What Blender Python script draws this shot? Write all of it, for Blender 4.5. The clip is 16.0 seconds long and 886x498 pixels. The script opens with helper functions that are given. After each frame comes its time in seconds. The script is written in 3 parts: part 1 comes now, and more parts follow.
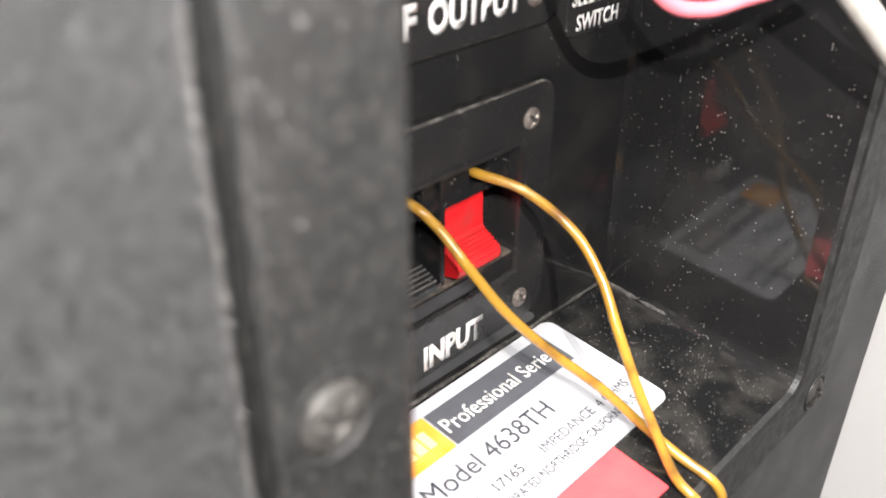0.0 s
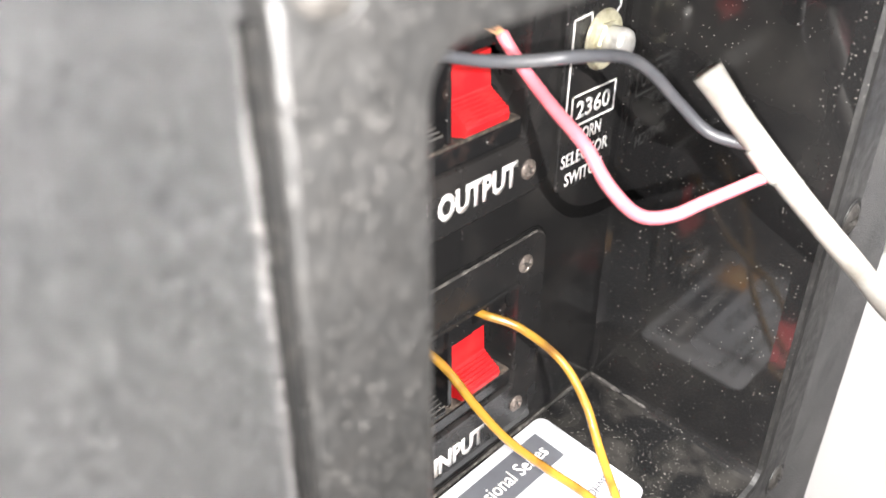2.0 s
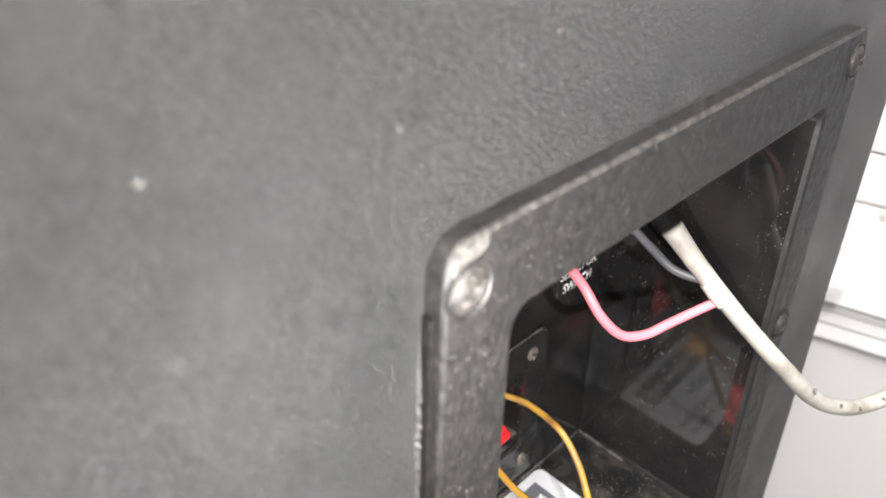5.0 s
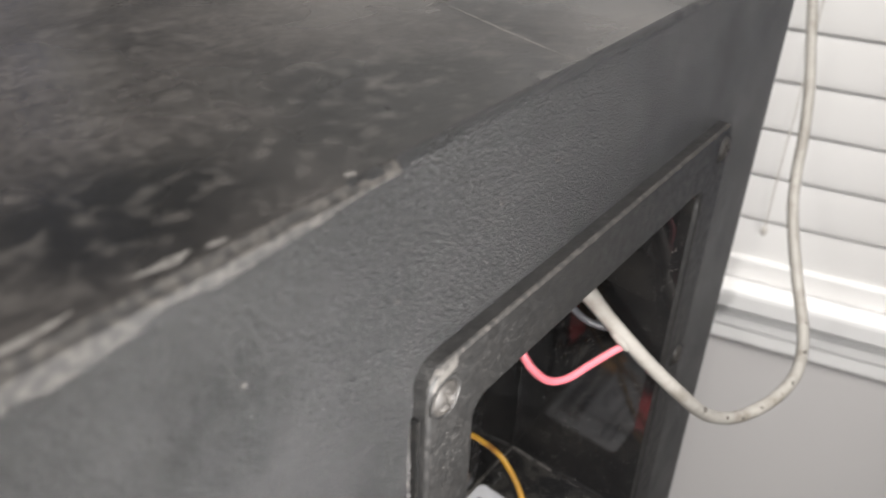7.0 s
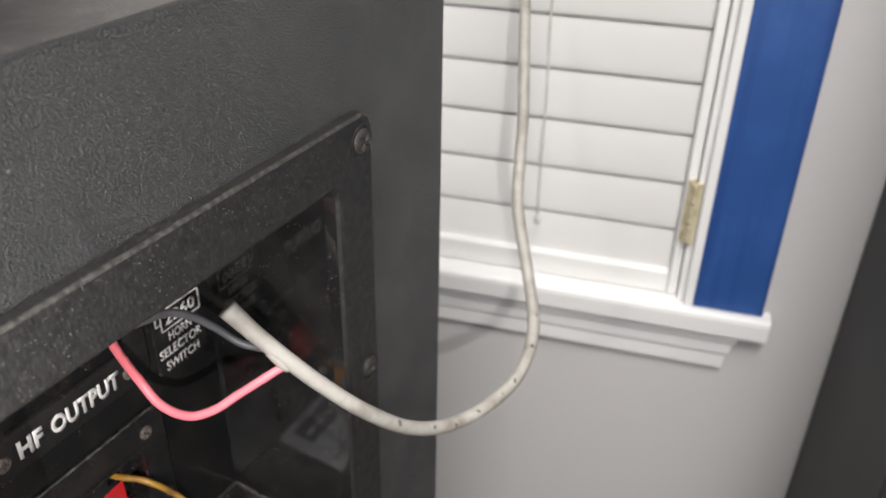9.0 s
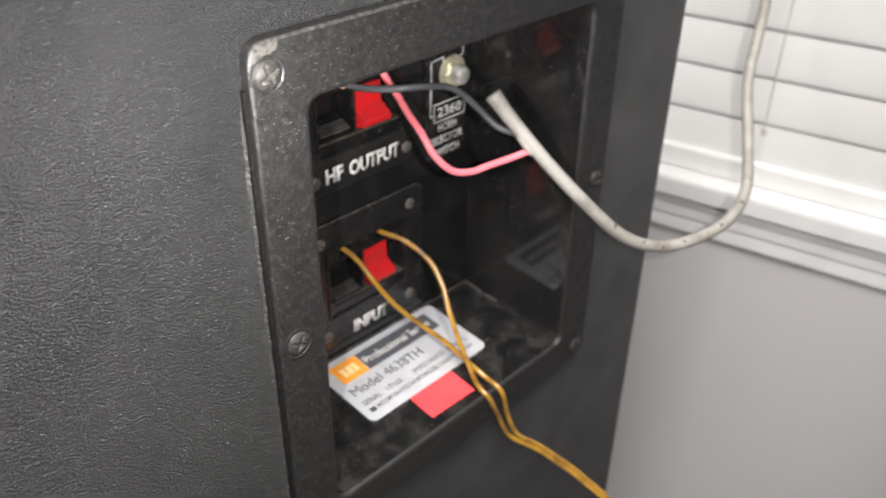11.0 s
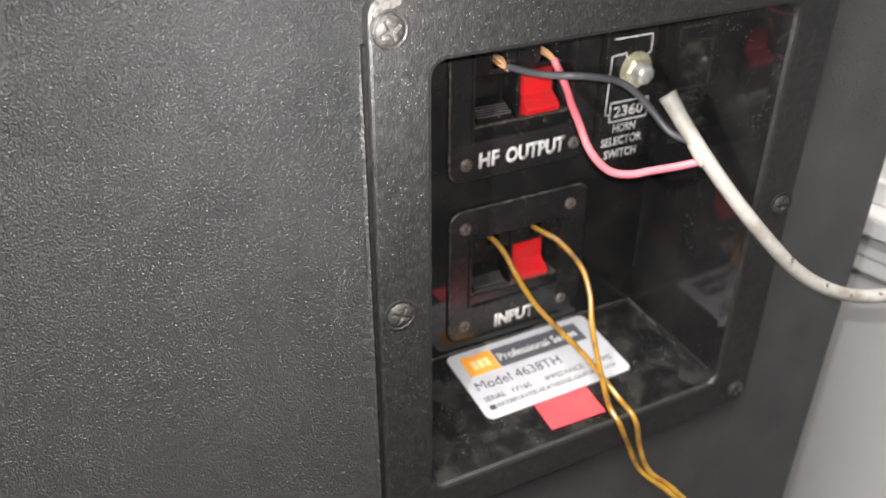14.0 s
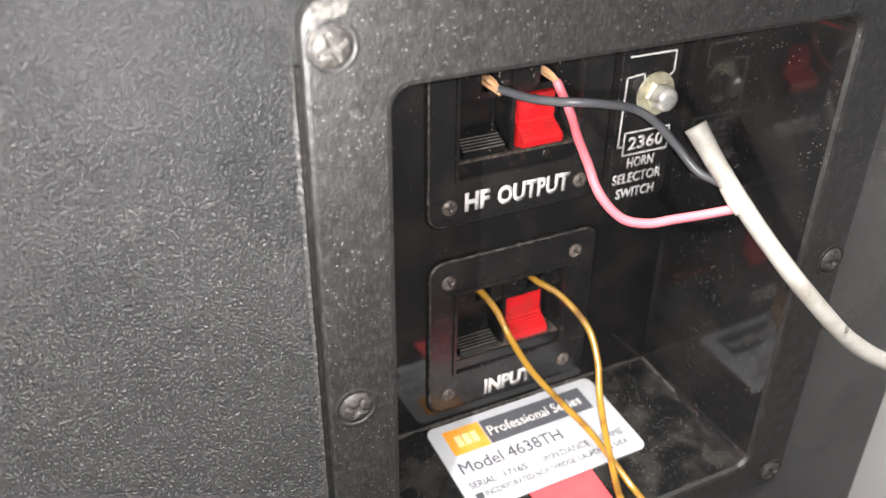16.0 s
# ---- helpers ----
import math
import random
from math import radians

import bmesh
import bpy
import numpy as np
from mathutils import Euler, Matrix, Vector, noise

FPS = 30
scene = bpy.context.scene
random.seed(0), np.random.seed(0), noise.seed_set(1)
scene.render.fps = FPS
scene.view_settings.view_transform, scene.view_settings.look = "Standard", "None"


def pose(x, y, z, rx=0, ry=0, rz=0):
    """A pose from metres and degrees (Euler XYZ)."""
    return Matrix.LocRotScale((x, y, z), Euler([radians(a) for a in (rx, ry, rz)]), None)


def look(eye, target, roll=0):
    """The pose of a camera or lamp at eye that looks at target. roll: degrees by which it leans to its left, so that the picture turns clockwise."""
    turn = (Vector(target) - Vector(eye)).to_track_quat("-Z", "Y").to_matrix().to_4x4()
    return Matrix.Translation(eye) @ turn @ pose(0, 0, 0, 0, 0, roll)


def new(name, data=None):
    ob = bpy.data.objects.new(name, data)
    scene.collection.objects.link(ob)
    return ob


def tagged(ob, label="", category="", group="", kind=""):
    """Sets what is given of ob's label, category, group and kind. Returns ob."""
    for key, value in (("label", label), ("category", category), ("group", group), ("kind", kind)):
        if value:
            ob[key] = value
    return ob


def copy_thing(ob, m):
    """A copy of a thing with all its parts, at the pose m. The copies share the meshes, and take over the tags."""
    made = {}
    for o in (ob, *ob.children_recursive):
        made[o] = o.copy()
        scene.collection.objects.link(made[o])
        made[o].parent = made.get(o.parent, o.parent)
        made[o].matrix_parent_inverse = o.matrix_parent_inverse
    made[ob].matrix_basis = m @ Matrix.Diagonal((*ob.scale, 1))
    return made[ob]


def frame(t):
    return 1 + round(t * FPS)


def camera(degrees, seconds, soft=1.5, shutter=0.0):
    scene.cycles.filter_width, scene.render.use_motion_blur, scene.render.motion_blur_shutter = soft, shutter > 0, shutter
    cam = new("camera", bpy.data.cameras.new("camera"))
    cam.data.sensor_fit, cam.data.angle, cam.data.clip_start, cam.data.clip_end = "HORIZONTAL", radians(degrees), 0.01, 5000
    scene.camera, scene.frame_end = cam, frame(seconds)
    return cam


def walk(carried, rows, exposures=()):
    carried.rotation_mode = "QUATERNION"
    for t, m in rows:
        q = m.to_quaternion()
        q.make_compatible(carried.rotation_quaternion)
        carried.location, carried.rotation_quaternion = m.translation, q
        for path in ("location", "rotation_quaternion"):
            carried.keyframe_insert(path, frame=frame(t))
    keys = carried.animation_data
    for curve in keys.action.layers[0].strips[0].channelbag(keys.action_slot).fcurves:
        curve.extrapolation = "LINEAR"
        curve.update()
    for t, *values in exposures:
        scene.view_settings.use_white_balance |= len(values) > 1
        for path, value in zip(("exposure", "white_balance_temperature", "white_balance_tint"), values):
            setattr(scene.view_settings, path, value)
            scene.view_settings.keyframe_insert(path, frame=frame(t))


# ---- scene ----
# ---- the camera and its way ----
cam = camera(55.2, 16.0, soft=1.6, shutter=0.3)
cam.data.dof.use_dof = True
cam.data.dof.focus_distance = 0.235
cam.data.dof.aperture_fstop = 17.0
# seconds, eye, then yaw to the left of +y, pitch up and lean
ROWS = [
    (0.0, -0.03842, -0.05214, 0.85643, -45.88, -30.19, 0.30),
    (0.5, -0.04321, -0.05440, 0.86941, -46.19, -29.84, 0.30),
    (1.0, -0.04511, -0.05766, 0.89037, -45.75, -31.17, -0.19),
    (1.5, -0.05177, -0.05968, 0.90388, -45.83, -31.25, -0.09),
    (2.0, -0.04441, -0.05498, 0.90562, -45.98, -31.72, 0.02),
    (2.5, -0.03850, -0.04941, 0.89923, -46.14, -32.18, 0.00),
    (3.0, -0.03599, -0.04593, 0.89936, -46.42, -32.52, 0.10),
    (3.5, -0.03644, -0.04641, 0.90119, -46.36, -32.74, 0.13),
    (4.0, -0.04576, -0.05181, 0.91405, -46.63, -32.89, 0.31),
    (4.5, -0.06052, -0.05948, 0.94002, -46.47, -32.18, 0.51),
    (4.7, -0.07077, -0.06420, 0.94933, -46.97, -31.38, 1.00),
    (6.8, -0.11862, -0.07985, 1.00653, -52.41, -31.60, 2.53),
    (7.0, -0.11205, -0.07607, 1.00882, -54.84, -31.71, 2.51),
    (7.5, -0.09103, -0.08157, 1.01151, -60.76, -31.16, 2.35),
    (8.0, -0.06171, -0.09239, 1.00501, -63.38, -31.42, 2.63),
    (8.2, -0.04189, -0.09868, 0.99984, -63.55, -31.23, 1.80),
    (10.3, -0.08516, -0.17864, 0.99436, -56.39, -32.13, 0.65),
    (10.5, -0.10096, -0.17859, 0.98219, -53.01, -32.00, 0.95),
    (11.0, -0.11944, -0.17866, 0.96947, -45.97, -32.42, 0.75),
    (11.5, -0.12695, -0.18453, 0.96791, -40.30, -32.18, 0.69),
    (12.0, -0.11696, -0.19635, 0.96621, -35.34, -32.36, 0.77),
    (12.5, -0.10215, -0.20014, 0.96309, -31.84, -32.05, 0.13),
    (13.0, -0.09071, -0.19803, 0.96128, -29.08, -31.80, -0.10),
    (13.5, -0.08064, -0.20108, 0.96529, -27.93, -31.44, 0.20),
    (14.0, -0.08522, -0.19621, 0.95381, -27.01, -31.31, 0.30),
    (14.5, -0.08078, -0.18801, 0.94574, -26.87, -31.13, 0.74),
    (15.0, -0.07294, -0.17339, 0.94021, -26.94, -30.65, 0.70),
    (15.5, -0.05423, -0.15747, 0.93855, -26.74, -30.61, 0.66),
    (16.0, -0.05162, -0.15005, 0.93827, -26.49, -30.69, 0.67),
]


def eye_pose(x, y, z, yaw, pitch, lean):
    a, b = radians(yaw), radians(pitch)
    way = Vector((-math.sin(a) * math.cos(b), math.cos(a) * math.cos(b), math.sin(b)))
    eye = Vector((x, y, z))
    return look(eye, eye + way, lean)


walk(cam, [(row[0], eye_pose(*row[1:])) for row in ROWS], [(0.0, 0.95), (1.0, 1.1), (1.5, 1.25), (2.5, 1.4), (3.5, 1.3), (4.0, 1.05), (4.7, 0.75), (6.8, -0.1), (7.5, -0.3), (8.2, -0.25), (10.5, -0.25), (11.0, -0.12), (11.5, 0.25), (12.2, 0.15), (13.5, 0.15), (14.5, 0.32), (15.5, 0.58), (16.0, 0.58)])

# ---- world and lights ----
world = bpy.data.worlds.new("world")
scene.world = world
world.use_nodes = True
wn = world.node_tree
sky = wn.nodes.new("ShaderNodeTexSky")
sky.sky_type = "NISHITA"
sky.sun_disc = False
sky.sun_elevation, sky.sun_rotation = radians(35), radians(60)
wn.nodes["Background"].inputs["Strength"].default_value = 0.1
wn.links.new(sky.outputs[0], wn.nodes["Background"].inputs["Color"])

# two fixed lamps replace one small white moving hand light: near panel, further back
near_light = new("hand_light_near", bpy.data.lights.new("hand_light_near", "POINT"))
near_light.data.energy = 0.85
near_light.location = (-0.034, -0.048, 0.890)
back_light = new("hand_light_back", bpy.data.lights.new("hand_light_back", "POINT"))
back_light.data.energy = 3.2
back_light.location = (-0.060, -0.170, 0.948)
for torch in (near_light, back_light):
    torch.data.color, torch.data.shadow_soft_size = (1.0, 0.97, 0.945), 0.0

# unseen ceiling lamp, added to light the room
added_lamp = new("added_room_light", bpy.data.lights.new("added_room_light", "AREA"))
added_lamp.data.shape, added_lamp.data.size, added_lamp.data.size_y = "RECTANGLE", 1.15, 0.55
added_lamp.data.energy, added_lamp.data.color = 72.0, (1.0, 0.965, 0.93)
added_lamp.location = (-0.7, -0.55, 2.40)


# ---- materials ----
def material(name, color, rough=0.5, metal=0.0, mix=None, mix_scale=40.0, mix_at=(0.45, 0.7), fine=0.0, fine_scale=800.0, bump=0.0, bump_scale=600.0,
             specks=0.0, speck_scale=900.0, speck_color=(0.5, 0.48, 0.45), streak=None, coat=0.0, rough_var=0.0, spec=0.5, speck_patch=120.0, relief=0.0004):
    m = bpy.data.materials.new(name)
    m.use_nodes = True
    nt = m.node_tree
    bsdf = nt.nodes["Principled BSDF"]
    bsdf.inputs["Roughness"].default_value = rough
    bsdf.inputs["Metallic"].default_value = metal
    bsdf.inputs["Specular IOR Level"].default_value = spec
    bsdf.inputs["Coat Weight"].default_value = coat
    bsdf.inputs["Coat Roughness"].default_value = 0.08
    geo = nt.nodes.new("ShaderNodeNewGeometry")

    def node(kind, **values):
        n = nt.nodes.new(kind)
        for key, value in values.items():
            n.inputs[key].default_value = value
        return n

    def noise_tex(scale, detail=4.0, stretch=None):
        n = node("ShaderNodeTexNoise", Scale=scale, Detail=detail)
        if stretch:
            mp = nt.nodes.new("ShaderNodeMapping")
            mp.inputs["Scale"].default_value = stretch
            nt.links.new(geo.outputs["Position"], mp.inputs["Vector"])
            nt.links.new(mp.outputs[0], n.inputs["Vector"])
        else:
            nt.links.new(geo.outputs["Position"], n.inputs["Vector"])
        return n

    def ramp(src, lo, hi):
        r = node("ShaderNodeMapRange")
        r.inputs["From Min"].default_value, r.inputs["From Max"].default_value = lo, hi
        nt.links.new(src, r.inputs["Value"])
        return r.outputs[0]

    def blend(fac, a, b):
        mx = nt.nodes.new("ShaderNodeMix")
        mx.data_type = "RGBA"
        nt.links.new(fac, mx.inputs[0])
        for socket, value in ((mx.inputs[6], a), (mx.inputs[7], b)):
            if isinstance(value, tuple):
                socket.default_value = (*value, 1)
            else:
                nt.links.new(value, socket)
        return mx.outputs[2]

    def times(a, b):
        mt = nt.nodes.new("ShaderNodeMath")
        mt.operation = "MULTIPLY"
        nt.links.new(a, mt.inputs[0])
        if isinstance(b, float):
            mt.inputs[1].default_value = b
        else:
            nt.links.new(b, mt.inputs[1])
        return mt.outputs[0]

    out = tuple(color)
    first = True
    if mix:
        out = blend(ramp(noise_tex(mix_scale, 6.0).outputs[0], *mix_at), out, tuple(mix))
        first = False
    if fine:
        dark = tuple(c * (1 - fine) for c in color)
        f = ramp(noise_tex(fine_scale, 3.0).outputs[0], 0.35, 0.65)
        f = times(f, 0.6)
        out = blend(f, out, dark)
        first = False
    if streak:
        scol, stretch, lo, hi = streak
        out = blend(ramp(noise_tex(1.0, 5.0, stretch).outputs[0], lo, hi), out, tuple(scol))
        first = False
    if specks:
        v = node("ShaderNodeTexVoronoi", Scale=speck_scale, Randomness=1.0)
        nt.links.new(geo.outputs["Position"], v.inputs["Vector"])
        dot = ramp(v.outputs["Distance"], 0.24, 0.14)
        keep = ramp(v.outputs["Color"], 1.0 - specks, 1.02 - specks)
        patch = ramp(noise_tex(speck_patch, 2.0).outputs[0], 0.35, 0.62)
        out = blend(times(times(dot, keep), patch), out, tuple(speck_color))
        first = False
    if first:
        bsdf.inputs["Base Color"].default_value = (*out, 1)
    else:
        nt.links.new(out, bsdf.inputs["Base Color"])
    if rough_var:
        r = ramp(noise_tex(mix_scale * 1.7, 5.0).outputs[0], 0.3, 0.7)
        rr = node("ShaderNodeMapRange")
        rr.inputs["To Min"].default_value, rr.inputs["To Max"].default_value = max(0.03, rough - rough_var), min(1, rough + rough_var)
        nt.links.new(r, rr.inputs["Value"])
        nt.links.new(rr.outputs[0], bsdf.inputs["Roughness"])
    if bump:
        b = node("ShaderNodeBump", Strength=bump, Distance=relief)
        nt.links.new(noise_tex(bump_scale, 2.0).outputs[0], b.inputs["Height"])
        nt.links.new(b.outputs[0], bsdf.inputs["Normal"])
    return m


M_panel = material("textured_black_paint", (0.0080, 0.0083, 0.0092), 0.42, spec=0.85, relief=0.0018, mix=(0.011, 0.011, 0.0119), mix_scale=22, bump=1.0, bump_scale=2000, fine=0.6, fine_scale=900, specks=0.05, speck_scale=420, speck_color=(0.15, 0.145, 0.14), rough_var=0.08)
M_top = material("dusty_black_top", (0.006, 0.006, 0.006), 0.30, mix=(0.085, 0.077, 0.071), mix_scale=17, mix_at=(0.38, 0.66), fine=0.6, fine_scale=520, streak=((0.075, 0.069, 0.064), (190.0, 210.0, 200.0), 0.52, 0.80), bump=0.2, bump_scale=1500, specks=0.05, speck_scale=330, rough_var=0.10)
M_worn = material("worn_edge", (0.016, 0.0152, 0.0145), 0.75, mix=(0.056, 0.051, 0.046), mix_scale=520, mix_at=(0.42, 0.66), bump=0.8, bump_scale=900)
M_flange = material("scuffed_black_plastic", (0.0125, 0.0123, 0.0121), 0.50, spec=0.6, mix=(0.018, 0.0172, 0.0166), mix_scale=160, streak=((0.040, 0.0382, 0.0365), (1700.0, 900.0, 380.0), 0.50, 0.82), bump=0.5, bump_scale=1500, fine=0.4, fine_scale=800, specks=0.24, speck_scale=1150, speck_patch=60.0, speck_color=(0.17, 0.164, 0.155), rough_var=0.1)
M_gloss = material("glossy_black_plastic", (0.0115, 0.0113, 0.0115), 0.085, mix=(0.022, 0.021, 0.020), mix_scale=45, specks=0.26, speck_scale=1250, speck_color=(0.34, 0.32, 0.3), rough_var=0.04)
M_ledge = material("dusty_gloss_ledge", (0.008, 0.008, 0.0083), 0.16, mix=(0.027, 0.0255, 0.0235), mix_scale=85, mix_at=(0.45, 0.66), specks=0.4, speck_scale=1500, speck_color=(0.34, 0.32, 0.3), rough_var=0.1)
M_plate = material("satin_black_plate", (0.0160, 0.0157, 0.0159), 0.26, mix=(0.028, 0.026, 0.025), mix_scale=70, specks=0.16, speck_scale=900, rough_var=0.06)
M_module = material("black_terminal_plastic", (0.010, 0.010, 0.0105), 0.2, mix=(0.034, 0.024, 0.021), mix_scale=240, mix_at=(0.55, 0.75), specks=0.2, speck_scale=1100)
M_dirt = material("brown_grime", (0.03, 0.024, 0.02), 0.85, mix=(0.14, 0.11, 0.085), mix_scale=500, bump=1.0, bump_scale=1800)
M_red = material("red_lever_plastic", (0.62, 0.012, 0.016), 0.38, mix=(0.5, 0.03, 0.03), mix_scale=180, specks=0.06, speck_scale=1200, speck_color=(0.7, 0.25, 0.2))
M_lever = material("black_lever_plastic", (0.009, 0.009, 0.0094), 0.2, mix=(0.016, 0.015, 0.0145), mix_scale=300, specks=0.2, speck_scale=1300)
# highlights on the black lever's ridges, put into a paler colour
M_ridge = material("ridge_highlight", (0.06, 0.057, 0.053), 0.4, mix=(0.16, 0.15, 0.14), mix_scale=900, mix_at=(0.45, 0.65))
M_red_ridge = material("red_ridge_tone", (0.50, 0.020, 0.022), 0.45, mix=(0.55, 0.035, 0.035), mix_scale=900)
M_white = material("white_print", (0.78, 0.77, 0.75), 0.5, mix=(0.6, 0.58, 0.55), mix_scale=400)
M_screw = material("dark_screw_steel", (0.028, 0.026, 0.024), 0.56, 0.25, mix=(0.064, 0.058, 0.053), mix_scale=900, rough_var=0.12)
M_screw2 = material("dull_screw_steel", (0.12, 0.10, 0.088), 0.45, 0.4, mix=(0.26, 0.22, 0.19), mix_scale=1400)
M_brass = material("yellow_zinc", (0.62, 0.59, 0.44), 0.42, 0.45, mix=(0.45, 0.41, 0.27), mix_scale=500)
M_nickel = material("bright_nickel", (0.75, 0.74, 0.70), 0.38, 0.5, mix=(0.52, 0.5, 0.46), mix_scale=500)
M_copper = material("bare_copper", (0.85, 0.50, 0.27), 0.35, 0.4, mix=(0.7, 0.45, 0.25), mix_scale=1500)
M_label = material("white_label_foil", (0.45, 0.455, 0.48), 0.36, mix=(0.39, 0.39, 0.395), mix_scale=90, specks=0.05, speck_scale=900, speck_color=(0.35, 0.33, 0.3))
M_ink = material("grey_black_ink", (0.045, 0.045, 0.055), 0.5)
M_band = material("charcoal_band", (0.085, 0.088, 0.10), 0.42, mix=(0.075, 0.075, 0.085), mix_scale=200)
M_orange = material("orange_print", (0.85, 0.33, 0.035), 0.42, mix=(0.8, 0.38, 0.08), mix_scale=200)
M_pale = material("pale_orange_print", (0.9, 0.62, 0.3), 0.45)
M_tag = material("red_sticker", (0.72, 0.06, 0.07), 0.5, mix=(0.66, 0.08, 0.085), mix_scale=100)
M_gold = material("amber_clear_insulation", (0.34, 0.185, 0.026), 0.14, mix=(0.15, 0.070, 0.016), mix_scale=120, coat=0.6)
M_pink = material("pink_insulation", (0.83, 0.19, 0.23), 0.4, mix=(0.78, 0.22, 0.25), mix_scale=150)
M_grey = material("grey_insulation", (0.075, 0.077, 0.085), 0.36, mix=(0.1, 0.1, 0.105), mix_scale=150)
M_jacket = material("dirty_white_jacket", (0.37, 0.352, 0.322), 0.5, mix=(0.20, 0.18, 0.152), mix_scale=90, mix_at=(0.46, 0.66), specks=0.16, speck_scale=300, speck_color=(0.06, 0.055, 0.05), fine=0.12, fine_scale=400)
M_stain = material("dark_stain", (0.10, 0.09, 0.08), 0.6)
M_shutter = material("white_shutter_paint", (0.80, 0.79, 0.78), 0.42, mix=(0.74, 0.73, 0.715), mix_scale=6)
M_trim = material("white_trim_paint", (0.80, 0.795, 0.79), 0.4, mix=(0.74, 0.73, 0.72), mix_scale=10)
M_blue = material("blue_painted_wood", (0.022, 0.075, 0.26), 0.42, mix=(0.03, 0.095, 0.31), mix_scale=30, streak=((0.014, 0.055, 0.21), (140.0, 140.0, 6.0), 0.5, 0.75), bump=0.3, bump_scale=300)
M_wall = material("light_grey_wall_paint", (0.56, 0.545, 0.54), 0.75, mix=(0.52, 0.505, 0.50), mix_scale=3.5, bump=0.25, bump_scale=260)
# dark blue picked for unseen walls, to darken what the panel reflects
M_blue_wall = material("unseen_wall_dark_blue", (0.055, 0.075, 0.13), 0.7, mix=(0.05, 0.068, 0.118), mix_scale=3.5, bump=0.25, bump_scale=260)
M_ceiling = material("white_ceiling_paint", (0.78, 0.78, 0.77), 0.85, mix=(0.74, 0.74, 0.73), mix_scale=3)
M_floor = material("grey_carpet", (0.11, 0.105, 0.10), 0.95, mix=(0.16, 0.15, 0.14), mix_scale=9, fine=0.5, fine_scale=500, bump=0.8, bump_scale=500)
M_cord = material("greyish_cord", (0.62, 0.60, 0.57), 0.8, mix=(0.5, 0.47, 0.43), mix_scale=200)
M_hinge = material("painted_brass_hinge", (0.62, 0.56, 0.40), 0.4, 0.2, mix=(0.4, 0.33, 0.18), mix_scale=160)
M_dark = material("dark_grey_cabinet", (0.035, 0.034, 0.034), 0.6, mix=(0.05, 0.048, 0.047), mix_scale=12, bump=0.4, bump_scale=500)
M_alu = material("bare_alloy_chip", (0.075, 0.070, 0.064), 0.75, 0.0, mix=(0.018, 0.017, 0.016), mix_scale=700, bump=0.6, bump_scale=900)
# black that stands for the shade inside narrow gaps
M_gap_shade = material("gap_shade_black", (0.006, 0.006, 0.006), 0.9, spec=0.1, mix=(0.014, 0.013, 0.012), mix_scale=400)
M_grit = material("gritty_paint_edge", (0.03, 0.029, 0.029), 0.6, mix=(0.10, 0.092, 0.084), mix_scale=520, mix_at=(0.56, 0.74), bump=1.0, bump_scale=1300)
M_bright = material("worn_bright_steel", (0.060, 0.056, 0.051), 0.6, 0.15, mix=(0.022, 0.020, 0.018), mix_scale=1500)
M_dust = material("grey_dust", (0.15, 0.142, 0.134), 0.9, mix=(0.075, 0.07, 0.065), mix_scale=300)
# pale colour for dust and for highlights along edges
M_edge = material("edge_dust_and_highlight", (0.034, 0.031, 0.029), 0.5, mix=(0.13, 0.12, 0.108), mix_scale=700, mix_at=(0.48, 0.66))
M_diffuser = material("lamp_diffuser", (0.85, 0.85, 0.83), 0.6)


# ---- mesh helpers ----
def mesh(bm, name, smooth=False, recalc=True):
    if recalc:
        bmesh.ops.recalc_face_normals(bm, faces=bm.faces[:])
    me = bpy.data.meshes.new(name)
    bm.to_mesh(me)
    bm.free()
    if smooth:
        for p in me.polygons:
            p.use_smooth = True
    return me


def part(name, bm, mat, parent=None, label="", m=None, smooth=False):
    me = bm if isinstance(bm, bpy.types.Mesh) else mesh(bm, name, smooth)
    if mat and not me.materials:
        me.materials.append(mat)
    ob = new(name, me)
    if m is not None:
        ob.matrix_basis = m
    if parent is not None:
        ob.parent = parent
        full = parent.matrix_basis.copy()
        up = parent.parent
        while up is not None:
            full = up.matrix_basis @ parent.matrix_parent_inverse @ full
            up = up.parent
        ob.matrix_parent_inverse = full.inverted()
    if label:
        ob["label"] = label
    return ob


def thing(name, label, category, at=(0, 0, 0), group="", kind=""):
    ob = new(name)
    ob.empty_display_size = 0.01
    ob.matrix_basis = Matrix.Translation(at)
    return tagged(ob, label, category, group, kind)


def box(x0, x1, y0, y1, z0, z1, bevel=0.0, bm=None, seg=2):
    own = bm is None
    bm = bm or bmesh.new()
    r = bmesh.ops.create_cube(bm, size=1.0)
    for v in r["verts"]:
        v.co = Vector(((x0 + x1) / 2 + v.co.x * (x1 - x0), (y0 + y1) / 2 + v.co.y * (y1 - y0), (z0 + z1) / 2 + v.co.z * (z1 - z0)))
    if bevel:
        edges = {e for v in r["verts"] for e in v.link_edges}
        bmesh.ops.bevel(bm, geom=list(edges), offset=bevel, segments=seg, affect="EDGES", profile=0.5)
    return bm


def rrect(x0, x1, z0, z1, r, n=6):
    pts = []
    for cx, cz, a0 in ((x1 - r, z1 - r, 0), (x0 + r, z1 - r, 90), (x0 + r, z0 + r, 180), (x1 - r, z0 + r, 270)):
        for k in range(n + 1):
            a = radians(a0 + 90 * k / n)
            pts.append((cx + r * math.cos(a), cz + r * math.sin(a)))
    return pts


